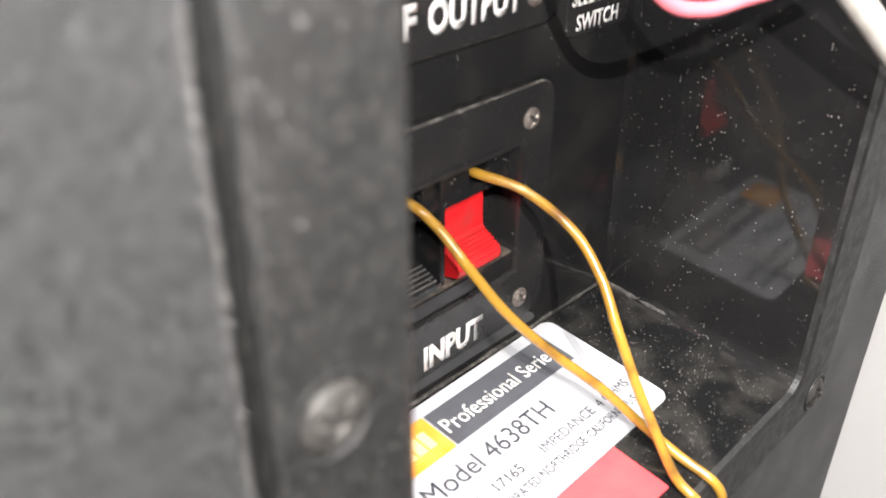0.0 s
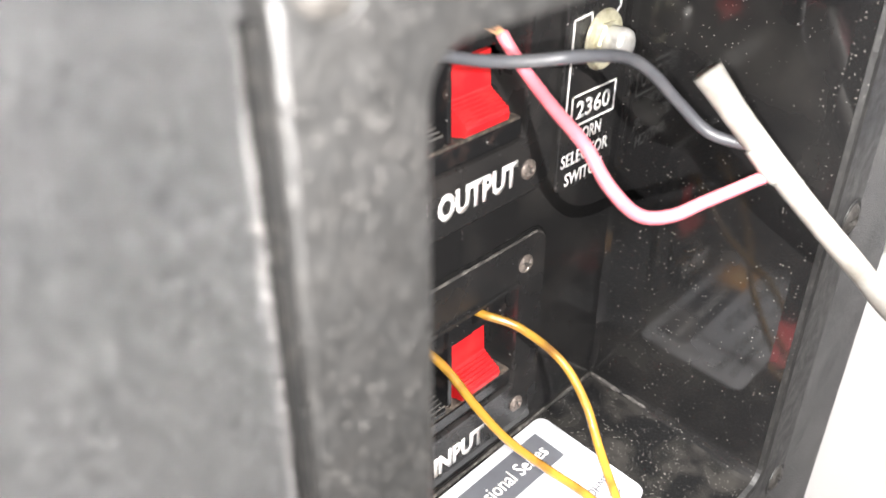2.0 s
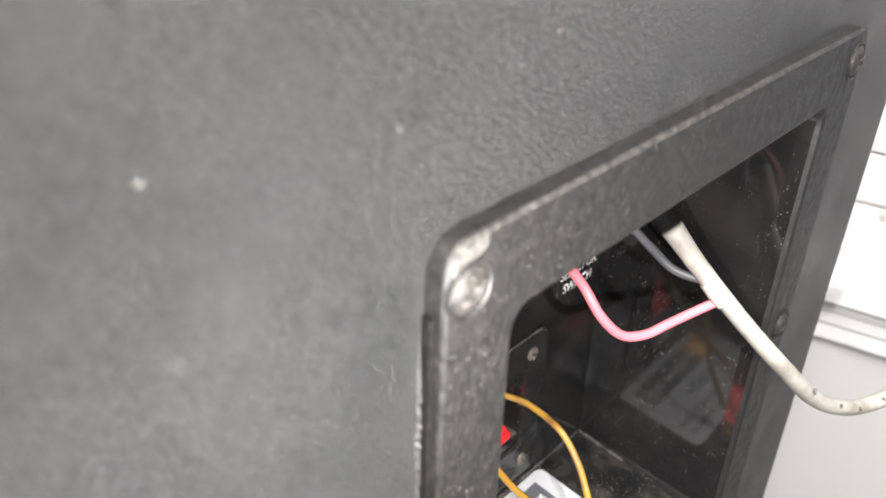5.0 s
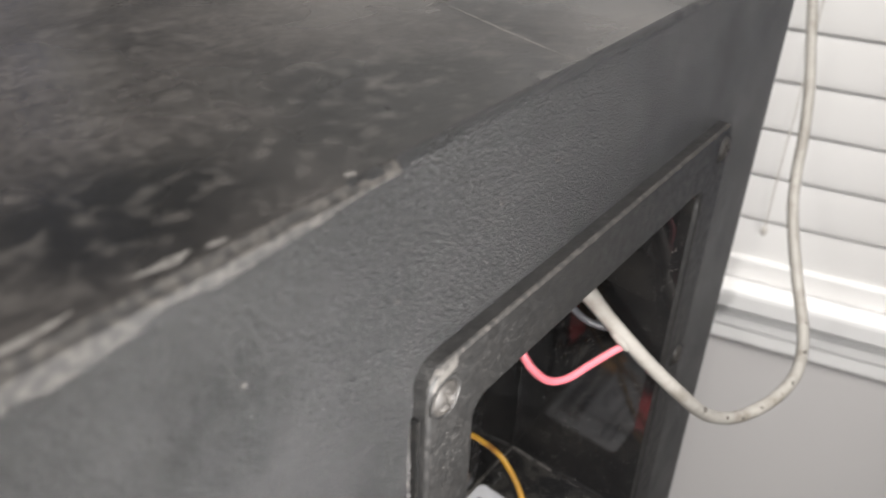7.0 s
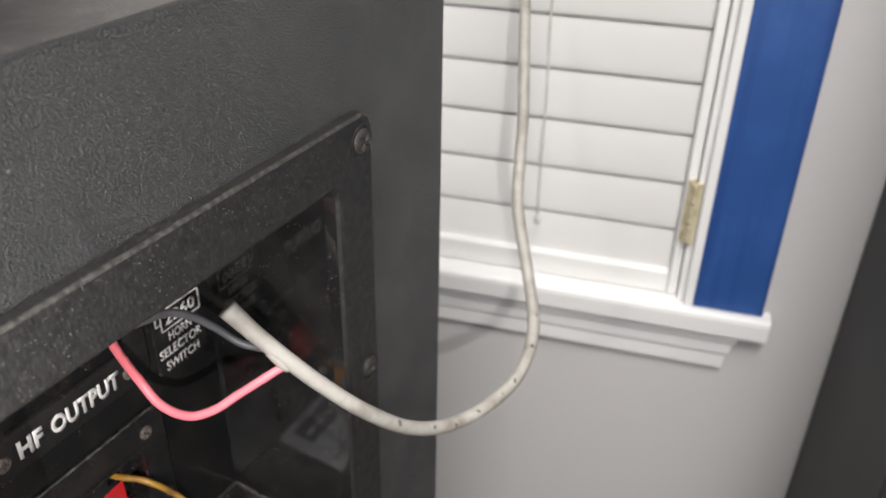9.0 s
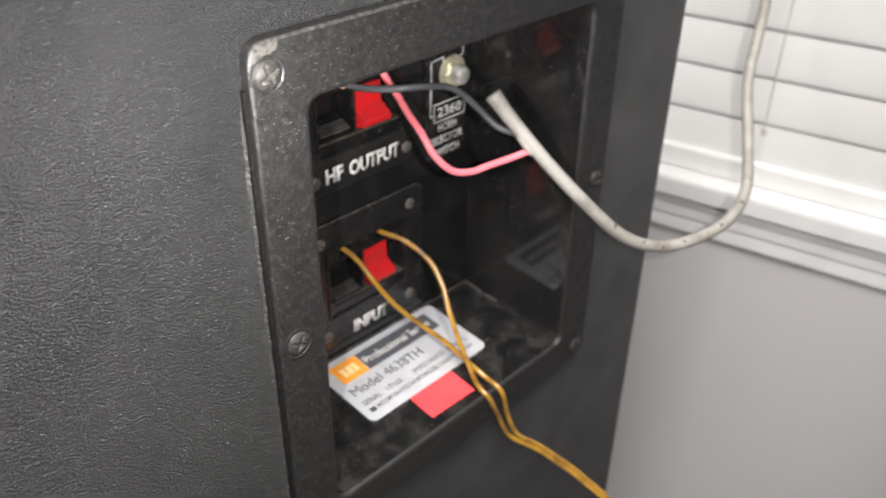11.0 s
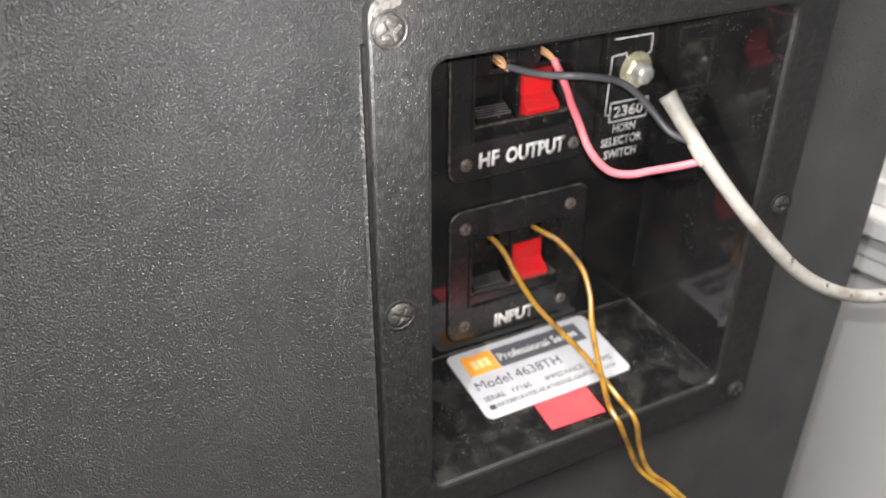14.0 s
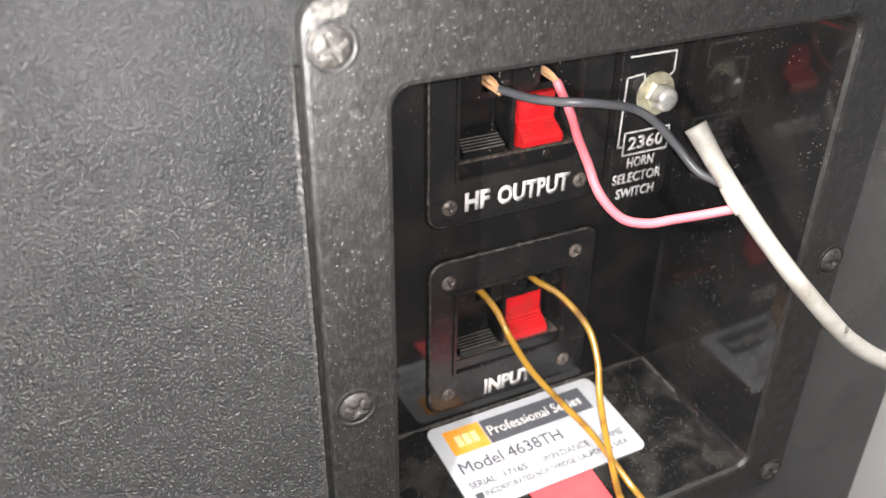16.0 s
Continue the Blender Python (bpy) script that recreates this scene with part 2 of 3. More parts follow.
def loft(loops, bm=None, cap_start=False, cap_end=False):
    """Skin over closed loops of 3D points that all have the same count."""
    bm = bm or bmesh.new()
    rows = [[bm.verts.new(p) for p in loop] for loop in loops]
    for a, b in zip(rows, rows[1:]):
        for k in range(len(a)):
            j = (k + 1) % len(a)
            bm.faces.new((a[k], a[j], b[j], b[k]))
    if cap_start:
        bm.faces.new(rows[0])
    if cap_end:
        bm.faces.new(rows[-1])
    return bm


def at_y(loop, y):
    return [(x, y, z) for x, z in loop]


def rounded_plate(x0, x1, z0, z1, r, y_back, y_front, edge=0.0004, n=6):
    return loft([at_y(rrect(x0, x1, z0, z1, r, n), y_back), at_y(rrect(x0, x1, z0, z1, r, n), y_front + edge),
                 at_y(rrect(x0 + edge, x1 - edge, z0 + edge, z1 - edge, max(r - edge, 0.0001), n), y_front)], cap_start=True, cap_end=True)


def smooth_line(points, per=8):
    pts = [Vector(p) for p in points]
    pts = [2 * pts[0] - pts[1]] + pts + [2 * pts[-1] - pts[-2]]
    out = []
    for i in range(1, len(pts) - 2):
        a, b, c, d = pts[i - 1 : i + 3]
        for k in range(per):
            t = k / per
            out.append(0.5 * (2 * b + (c - a) * t + (2 * a - 5 * b + 4 * c - d) * t * t + (3 * b - a - 3 * c + d) * t ** 3))
    out.append(pts[-2])
    return out


def tube(points, radius, sides=12, per=8, wobble=0.0, seed=0, flat_start=True):
    line = smooth_line(points, per)
    rnd = random.Random(seed)
    ways = [(line[min(i + 1, len(line) - 1)] - line[max(i - 1, 0)]).normalized() for i in range(len(line))]
    side = ways[0].orthogonal().normalized()
    loops = []
    for p, w in zip(line, ways):
        side = (side - w * side.dot(w)).normalized()
        up = w.cross(side)
        r = radius(len(loops) / (len(line) - 1)) if callable(radius) else radius
        r *= 1 + wobble * (rnd.random() - 0.5)
        loops.append([p + (side * math.cos(2 * math.pi * k / sides) + up * math.sin(2 * math.pi * k / sides)) * r for k in range(sides)])
    return loft(loops, cap_start=True, cap_end=True)


def disc(profile, m, sides=32):
    """A turned solid: profile of (radius, height) from the rim to the top, about local z."""
    loops = [[m @ Vector((r * math.cos(2 * math.pi * k / sides), r * math.sin(2 * math.pi * k / sides), h)) for k in range(sides)] for r, h in profile]
    return loft(loops, cap_start=True, cap_end=True)


FACE = Matrix(((1, 0, 0, 0), (0, 0, -1, 0), (0, 1, 0, 0), (0, 0, 0, 1)))  # local z looks out of the back panel


def screw_mesh(name, radius, height, slot, depth):
    """A domed head with a real cross recess."""
    bm = bmesh.new()
    rings, sides = 16, 56
    rows = []
    for i in range(1, rings + 1):
        r = radius * i / rings
        row = []
        for k in range(sides):
            a = 2 * math.pi * k / sides
            x, y = r * math.cos(a), r * math.sin(a)
            h = height * (1 - (r / radius) ** 3) + 0.0002
            arm = min(abs(x), abs(y))
            reach = max(abs(x), abs(y))
            if arm < slot * (1 - 0.55 * reach / (radius * 0.72)) and reach < radius * 0.72:
                h -= depth * (1 - 0.5 * reach / radius)
            row.append(bm.verts.new((x, y, h)))
        rows.append(row)
    top = bm.verts.new((0, 0, height - depth))
    base = [bm.verts.new((v.co.x, v.co.y, -0.0006)) for v in rows[-1]]
    for k in range(sides):
        j = (k + 1) % sides
        bm.faces.new((top, rows[0][k], rows[0][j]))
        for a, b in zip(rows, rows[1:]):
            bm.faces.new((a[k], b[k], b[j], a[j]))
        bm.faces.new((rows[-1][k], base[k], base[j], rows[-1][j]))
    bmesh.ops.recalc_face_normals(bm, faces=bm.faces[:])
    for f in bm.faces:
        c = f.calc_center_median()
        arm, reach = min(abs(c.x), abs(c.y)), max(abs(c.x), abs(c.y))
        if arm < 0.9 * slot * (1 - 0.55 * reach / (radius * 0.72)) and reach < radius * 0.66 and c.z > 0:
            f.material_index = 1
    return mesh(bm, name, smooth=True, recalc=False)


def text_mesh(text, width, height, depth=0.0001, bold=0.0):
    """The built-in font, set into a box of width x height with its lower left corner at the origin."""
    cu = bpy.data.curves.new("writing", "FONT")
    cu.body, cu.size, cu.offset, cu.resolution_u = text, 1.0, bold, 3
    ob = new("writing", cu)
    me = bpy.data.meshes.new_from_object(ob.evaluated_get(bpy.context.evaluated_depsgraph_get()))
    bpy.data.objects.remove(ob)
    bpy.data.curves.remove(cu)
    co = np.empty(len(me.vertices) * 3)
    me.vertices.foreach_get("co", co)
    co = co.reshape(-1, 3)
    lo, hi = co.min(0), co.max(0)
    co[:, 0] = (co[:, 0] - lo[0]) / (hi[0] - lo[0]) * width
    co[:, 1] = (co[:, 1] - lo[1]) / (hi[1] - lo[1]) * height
    co[:, 2] = 0
    me.vertices.foreach_set("co", co.ravel())
    bm = bmesh.new()
    bm.from_mesh(me)
    r = bmesh.ops.extrude_face_region(bm, geom=bm.faces[:])
    bmesh.ops.translate(bm, verts=[g for g in r["geom"] if isinstance(g, bmesh.types.BMVert)], vec=(0, 0, depth))
    bpy.data.meshes.remove(me)
    return mesh(bm, "lettering")


def lettering(text, parent, mat, m, width, height, bold=0.0, depth=0.0001):
    return part("lettering", text_mesh(text, width, height, depth, bold), mat, parent, "", m)


# ---- the room ----
WALL = pose(0.45, -0.11, -0.006, 0, 0, 102)  # local x along the window wall, y into the room


def slab(name, label, bm, mat, m=None, category="wall"):
    ob = part(name, bm, mat, None, "", m)
    return tagged(ob, label, category, kind="structure")


slab("floor", "dark grey carpeted floor of the room", box(-2.6, 1.6, -2.6, 2.2, -0.1, 0), M_floor, category="floor")
slab("ceiling", "plain white painted ceiling", box(-2.6, 1.6, -2.6, 2.2, 2.45, 2.55), M_ceiling, category="ceiling")
# south and west walls are unseen, dark blue to dim reflections
slab("wall_south", "unseen dark blue wall, darkened to dim the panel's reflections", box(-2.6, 1.6, -2.6, -2.5, 0, 2.45), M_blue_wall)
slab("wall_north", "plain light grey painted wall", box(-2.6, 1.6, 2.1, 2.2, 0, 2.45), M_wall)
slab("wall_west", "unseen dark blue wall, darkened to dim the panel's reflections", box(-2.6, -2.5, -2.5, 2.1, 0, 2.45), M_blue_wall)
# window wall round its opening (u 0.04 to 0.80, z 0.68 to 1.80)
bm = box(-2.9, 0.042, -0.14, 0, 0.006, 2.456)
box(0.80, 2.6, -0.14, 0, 0.006, 2.456, bm=bm)
box(0.042, 0.80, -0.14, 0, 0.006, 0.662, bm=bm)
box(0.042, 0.80, -0.14, 0, 1.80, 2.456, bm=bm)
slab("wall_east", "light grey painted wall with a shuttered window", bm, M_wall, WALL)

# unseen fixture added to go with the room's lamp
lamp = thing("unseen_ceiling_light", "unseen white rectangular ceiling light with a flat diffuser, added to light the room", "lamp", (-0.7, -0.55, 2.45))
part("frame", box(-1.32, -0.08, -0.86, -0.24, 2.415, 2.45, 0.004), M_trim, lamp)
part("diffuser", box(-1.28, -0.12, -0.83, -0.27, 2.408, 2.4148, 0.002), M_diffuser, lamp)

# ---- window: stool, apron, casing, shutter ----
window = thing("window_1", "white shuttered window with a blue painted side casing", "window", (0.45, -0.11, 0.684), kind="structure")


def wpart(name, bm, mat, label="", parent=None):
    return part(name, bm, mat, parent or window, label, WALL)


stool = bmesh.new()
prof = [(0.0, 0.6895), (0.0100, 0.6895), (0.0122, 0.6882), (0.0128, 0.6855), (0.0124, 0.6745), (0.0105, 0.6722), (0.0, 0.672)]
loft([[(u, n, z) for n, z in prof] for u in (-0.0062, 0.86)], stool, True, True)
box(0.042, 0.80, -0.08, 0.0, 0.6625, 0.6895, bm=stool)
wpart("window_sill", stool, M_trim, "white painted window stool")
apron = bmesh.new()
prof = [(0.0, 0.6718), (0.0082, 0.6718), (0.0080, 0.6675), (0.0066, 0.6640), (0.0058, 0.6560), (0.0048, 0.6535), (0.0044, 0.6430), (0.0, 0.6412)]
loft([[(u0 + (0.0096 - n) * 1.6, n, z) for n, z in prof] if u0 < 0.5 else [(u0, n, z) for n, z in prof] for u0 in (0.008, 0.85)], apron, True, True)
wpart("apron", apron, M_trim, "white moulded apron under the stool")
wpart("side_casing", box(-0.001, 0.0425, 0.0, 0.0065, 0.6896, 1.86, 0.0012), M_blue, "blue painted side casing")
wpart("side_casing", box(0.80, 0.845, 0.0, 0.0065, 0.6896, 1.86, 0.0012), M_blue, "blue painted side casing")
wpart("head_casing", box(0.0425, 0.80, 0.0, 0.0065, 1.80, 1.86, 0.0012), M_blue, "blue painted head casing")
fr = box(0.0425, 0.0485, -0.06, 0.0075, 0.6896, 1.80, 0.001)
box(0.0485, 0.0530, -0.06, 0.002, 0.6896, 1.80, 0.001, bm=fr)
wpart("window_frame", fr, M_trim, "white shutter frame")
wpart("pane", box(0.0535, 0.80, -0.11, -0.106, 0.690, 1.80), M_shutter, "closed white backing behind the shutter")

shutter = thing("window_shutter", "white painted window shutter with closed louvers", "shutter", (0.45, -0.11, 0.686))
part("stile", box(0.0536, 0.0600, -0.022, -0.002, 0.690, 1.79, 0.0015), M_shutter, shutter, "", WALL)
part("stile", box(0.76, 0.798, -0.022, -0.002, 0.690, 1.79, 0.0015), M_shutter, shutter, "", WALL)
part("rail", box(0.0602, 0.76, -0.020, -0.003, 0.690, 0.7065, 0.0015), M_shutter, shutter, "", WALL)
part("rail", box(0.0602, 0.76, -0.020, -0.003, 1.74, 1.79, 0.0015), M_shutter, shutter, "", WALL)
lens = [(0.0171 * math.cos(a), 0.0015 * math.sin(a)) for a in [2 * math.pi * k / 14 for k in range(14)]]
tilt = radians(87)
louver = bmesh.new()
loft([[(u, -(c * math.cos(tilt)) - s * math.sin(tilt), c * math.sin(tilt) - s * math.cos(tilt)) for c, s in lens] for u in (0.0604, 0.7598)], louver, True, True)
louver_mesh = mesh(louver, "louver", smooth=True)
for k in range(31):
    part("louver", louver_mesh, M_shutter, shutter, "", WALL @ Matrix.Translation((0, -0.010, 0.7195 + 0.0326 * k)))
hinge = bmesh.new()
box(0.0495, 0.0534, 0.002, 0.0042, 0.733, 0.776, 0.0005, bm=hinge)
box(0.0540, 0.0585, -0.002, 0.0002, 0.733, 0.776, 0.0005, bm=hinge)
for k in range(3):
    disc([(0.0022, 0), (0.0022, 0.0125)], Matrix.Translation((0.0538, 0.0030, 0.7345 + 0.0138 * k)), 12).to_mesh(tmp := bpy.data.meshes.new("knuckle"))
    hinge.from_mesh(tmp)
part("hinge", hinge, M_hinge, shutter, "yellowed painted brass hinge", WALL)

cord = bmesh.new()
loft([[(0.1475 + 0.0006 * math.cos(a) + 0.002 * bend, 0.012 + 0.0006 * math.sin(a), z) for a in [2 * math.pi * k / 8 for k in range(8)]] for bend, z in ((0.0, 0.7415), (0.3, 0.78), (0.2, 0.82), (0.9, 0.87), (0.4, 1.0), (0.5, 1.79))], cord, True, True)
disc([(0.0012, 0.0), (0.0021, 0.0012), (0.0021, 0.0045), (0.0011, 0.0060)], Matrix.Translation((0.1475, 0.012, 0.7360)), 12).to_mesh(tmp := bpy.data.meshes.new("tassel"))
cord.from_mesh(tmp)
part("cord", cord, M_cord, shutter, "thin greyish pull cord with a small end knob", WALL)

# a second dark cabinet by the window wall
other = thing("dark_cabinet", "tall plain dark grey cabinet standing against the wall", "cabinet", (0.45, -0.4, 0))
part("body", box(-0.62, -0.047, 0.002, 0.16, 0.02, 1.15, 0.004), M_dark, other, "", WALL)
part("plinth", box(-0.61, -0.06, 0.004, 0.14, 0.006, 0.02), M_dark, other, "", WALL)

# ---- the loudspeaker cabinet ----
X0, X1, Y0, Y1, ZT = -0.54, 0.2225, 0.0042, 0.465, 0.9462
CUT = (-0.0040, 0.164, 0.7035, 0.8965)  # hole for the terminal cup
cab = thing("loudspeaker_cabinet", "large black textured loudspeaker cabinet with a worn dusty top edge", "loudspeaker", ((X0 + X1) / 2, 0.23, 0))
bm = bmesh.new()
e = 0.0016
outer = [(X0 + e, 0.018), (X1 - e, 0.018), (X1 - e, ZT - 0.0022), (X0 + e, ZT - 0.0022)]
inner = [(CUT[0], CUT[2]), (CUT[1], CUT[2]), (CUT[1], CUT[3]), (CUT[0], CUT[3])]
loft([at_y(outer, Y0 + 0.018), at_y(outer, Y0), at_y(inner, Y0), at_y(inner, Y0 + 0.018), at_y(outer, Y0 + 0.018)], bm)
part("back_panel", bm, M_panel, cab, "black textured back panel")
part("top_panel", box(X0 + e, X1 - e, Y0 + 0.0022, Y1 - 0.018, ZT - 0.018, ZT), M_top, cab, "dusty scuffed black top")
part("side_panel", box(X1 - 0.018, X1, Y0 + 0.0012, Y1 - 0.018, 0.018, ZT - 0.001, 0.001), M_panel, cab)
part("side_panel", box(X0, X0 + 0.018, Y0 + 0.0012, Y1 - 0.018, 0.018, ZT - 0.001, 0.001), M_panel, cab)
part("front_baffle", box(X0, X1, Y1 - 0.018, Y1, 0.018, ZT, 0.001), M_panel, cab)
part("bottom_panel", box(X0, X1, Y0, Y1, 0.0, 0.018, 0.001), M_panel, cab)
# rounded, chipped top edge
rnd = random.Random(4)
edge = bmesh.new()
loops = []
steps = 190
for i in range(steps + 1):
    x = X0 + e + (X1 - X0 - 2 * e) * i / steps
    worn = 0.7 * max(0.0, noise.noise(Vector((x * 30, 1.3, 0)))) * (1.0 if x < 0.0 else 0.25) + (0.35 if -0.14 < x < -0.02 else 0.0)
    r = 0.0033 + 0.0012 * worn + 0.0006 * noise.noise(Vector((x * 160, 5.1, 0)))
    c = (Y0 + 0.0022, ZT - 0.0022)
    arc = [(c[0] - 0.0022 * math.cos(a) + (r - 0.0033) * 0.8 * math.sin(2 * a), c[1] + 0.0022 * math.sin(a) - (r - 0.0033) * 0.8 * math.sin(2 * a)) for a in [radians(90 * k / 5) for k in range(6)]]
    loops.append([(x, y, z) for y, z in arc] + [(x, c[0], c[1])])
loft(loops, edge, True, True)
top_edge = part("top_edge", edge, M_worn, cab, "chipped and worn top edge", smooth=True)
top_edge.data.materials.append(M_panel)
for p in top_edge.data.polygons:
    if p.center.x > -0.012 + 0.02 * noise.noise(Vector((p.center.x * 90, p.center.z * 400, 3.0))):
        p.material_index = 1

# bare, ragged strip below the worn part of the edge
strip = bmesh.new()
loops = []
for i in range(151):
    x = -0.24 + 0.225 * i / 150
    low = 0.0014 + 0.0034 * (0.5 + noise.noise(Vector((x * 60, 8.2, 0)))) + 0.0008 * noise.noise(Vector((x * 420, 3.7, 0)))
    low = max(0.0003, low) * min(1.0, (151 - i) / 25)
    loops.append([(x, Y0 + 0.0003, ZT - 0.0012), (x, Y0 - 0.0001, ZT - 0.0016), (x, Y0 - 0.00015, ZT - 0.0018 - 0.7 * low), (x, Y0 + 0.0003, ZT - 0.002 - low)])
loft(loops, strip, True, True)
part("bare_strip", strip, M_worn, cab, "ragged bare strip under the worn edge")

# scratch and scuffs on the dusty top
def scuff(points, width, name, label):
    line = [Vector(p) for p in smooth_line([(x, y, ZT) for x, y in points], 6)]
    loops = []
    for i, p in enumerate(line):
        w = width * (0.5 + noise.noise(p * 260) * 0.5 + 0.25) * math.sin(math.pi * min(1, max(0.04, i / (len(line) - 1))))
        d = (line[min(i + 1, len(line) - 1)] - line[max(i - 1, 0)]).normalized().cross(Vector((0, 0, 1))) * max(w, 0.00008)
        loops.append([p + d, p + Vector((0, 0, 0.00012)), p - d])
    part(name, loft(loops, None, True, True), M_dust, cab, label)


scuff([(0.0546, 0.0076), (0.0600, 0.0250), (0.0665, 0.0440), (0.0740, 0.0670)], 0.0005, "scratch", "long pale scratch across the top")
for px, py, dx, dy, w in ((0.0690, 0.0660, 0.007, 0.004, 0.0007), (0.0675, 0.0605, 0.006, 0.0015, 0.0005), (0.0715, 0.0700, 0.004, 0.009, 0.0006), (0.0765, 0.0715, 0.002, 0.008, 0.0005), (0.0640, 0.0570, 0.005, 0.001, 0.0004)):
    scuff([(px, py), (px + 0.5 * dx, py + 0.6 * dy), (px + dx, py + dy)], w, "scuff", "grey scuff in the dust")
scuff([(-0.0610, 0.0092), (-0.0560, 0.0085), (-0.0515, 0.0090)], 0.0012, "scuff", "grey scuff in the dust")
scuff([(-0.0500, 0.0078), (-0.0462, 0.0074)], 0.0010, "scuff", "grey scuff in the dust")
scuff([(-0.0215, 0.0080), (-0.0190, 0.0074)], 0.0009, "scuff", "grey scuff in the dust")
scuff([(-0.0900, 0.0085), (-0.0780, 0.0078), (-0.0700, 0.0084)], 0.0013, "scuff", "grey scuff in the dust")
# chips of pale paint on the panel
chip_spots = [(-0.0319, 0.7251, 0.0016), (-0.0491, 0.9226, 0.0007), (0.0225, 0.9241, 0.0007), (0.0457, 0.9258, 0.0007), (-0.0120, 0.9178, 0.0005), (0.19, 0.925, 0.0007)]
for x, z, r in chip_spots:
    loop = [(x + r * math.cos(a) * (0.8 + 0.4 * rnd.random()), z + 0.7 * r * math.sin(a) * (0.8 + 0.4 * rnd.random())) for a in [2 * math.pi * k / 9 for k in range(9)]]
    mid = [((p[0] + x) / 2, (p[1] + z) / 2) for p in loop]
    part("paint_chip", loft([at_y(loop, Y0 + 0.0001), at_y(loop, Y0 - 0.00015), at_y(mid, Y0 - 0.0003)], None, True, True), M_white if r > 0.001 else M_alu, cab, "small pale chip in the paint")

# ---- terminal cup ----
cup = thing("terminal_cup", "recessed black plastic terminal cup screwed to the back panel", "terminal cup", (0.08, 0.005, 0.70))
FX0, FX1, FZ0, FZ1 = -0.0066, 0.1656, 0.7015, 0.8985
OX0, OX1, OZ0, OZ1 = 0.0117, 0.1464, 0.7176, 0.8786
BACK = 0.0605
fl = [at_y(rrect(FX0, FX1, FZ0, FZ1, 0.006), 0.0044), at_y(rrect(FX0, FX1, FZ0, FZ1, 0.006), 0.0009),
      at_y(rrect(FX0 + 0.0002, FX1 - 0.0002, FZ0 + 0.0002, FZ1 - 0.0002, 0.0058), 0.0004), at_y(rrect(FX0 + 0.0009, FX1 - 0.0009, FZ0 + 0.0009, FZ1 - 0.0009, 0.0052), 0.0),
      at_y(rrect(OX0 - 0.0016, OX1 + 0.0016, OZ0 - 0.0016, OZ1 + 0.0016, 0.0060), 0.0), at_y(rrect(OX0 - 0.0005, OX1 + 0.0005, OZ0 - 0.0005, OZ1 + 0.0005, 0.0052), 0.0005), at_y(rrect(OX0, OX1, OZ0, OZ1, 0.005), 0.0018)]
bm = loft(fl)
flange = part("flange", bm, M_flange, cup, "scuffed flange with worn edges")
flange.data.materials.append(M_worn)
for p in flange.data.polygons:
    if p.center.z > 0.896 and 0.0001 < p.center.y < 0.0008:
        p.material_index = 1
# black strip standing for shade in the flange gap, rough paint edge beside it
part("gap_shade", box(-0.0076, -0.0065, 0.0020, 0.0041, 0.7030, 0.8855, 0.0003), M_gap_shade, cup, "dark strip for the shaded gap beside the flange")
loops = []
for k in range(241):
    z = 0.700 + 0.187 * k / 240
    w = 0.0004 + 0.0003 * noise.noise(Vector((z * 700, 2.0, 0))) + 0.0003 * noise.noise(Vector((z * 130, 4.0, 0)))
    h = 0.0006 + 0.0006 * noise.noise(Vector((z * 900, 7.0, 0))) + 0.0005 * noise.noise(Vector((z * 160, 9.0, 0)))
    taper = min(1.0, (240 - k) / 28 + 0.05)
    w, h = max(0.0001, w * taper), max(0.0001, h * taper)
    loops.append([(-0.0076, Y0 + 0.0002, z), (-0.0076, Y0 - h, z), (-0.0076 - w, Y0 - 0.6 * h, z), (-0.0076 - 2.2 * w, Y0 + 0.0002, z)])
part("paint_edge", loft(loops, None, True, True), M_grit, cup, "gritty torn paint edge")
rb = rrect(0.0152, 0.1446, 0.7240, 0.8760, 0.0015)
rm = rrect(OX0 + 0.0004, OX1 - 0.0004, OZ0 + 0.0004, OZ1 - 0.0004, 0.005)
recess = part("recess", loft([at_y(rrect(OX0, OX1, OZ0, OZ1, 0.005), 0.0018), at_y(rm, 0.006), at_y(rrect(0.0148, 0.1450, 0.7236, 0.8764, 0.0022), BACK - 0.002), at_y(rb, BACK)]), M_gloss, cup, "glossy black recess walls", smooth=False)
recess.data.materials.append(M_ledge)
for p in recess.data.polygons:
    if p.center.z < 0.7245 and abs(p.normal.z) > 0.8:
        p.material_index = 1
# pale lines along two corners: dust, with the ridge highlight painted in
for line in ([(0.1444, 0.0600, 0.7243), (0.1448, 0.0400, 0.7222), (0.1454, 0.0200, 0.7203), (0.1459, 0.0040, 0.7188)], [(0.0160, 0.0602, 0.7244), (0.0600, 0.0602, 0.7244), (0.1000, 0.0602, 0.7244), (0.1440, 0.0602, 0.7244)]):
    part("dust_highlight_line", tube(line, 0.0006, 8, 10, 0.9, 5), M_edge, cup, "pale line of dust and painted highlight along the corner", smooth=True)
bm = bmesh.new()
cols, levels = (0.0152, 0.0570, 0.1024, 0.1446), (0.7240, 0.7468, 0.7808, 0.8226, 0.8566, 0.8760)
solid = lambda a, b: 0 <= a < 3 and 0 <= b < 5 and not (a == 1 and b in (1, 3))
grid = {(a, b, c): bm.verts.new((x, y, z)) for a, x in enumerate(cols) for b, z in enumerate(levels) for c, y in enumerate((BACK, 0.0635))}
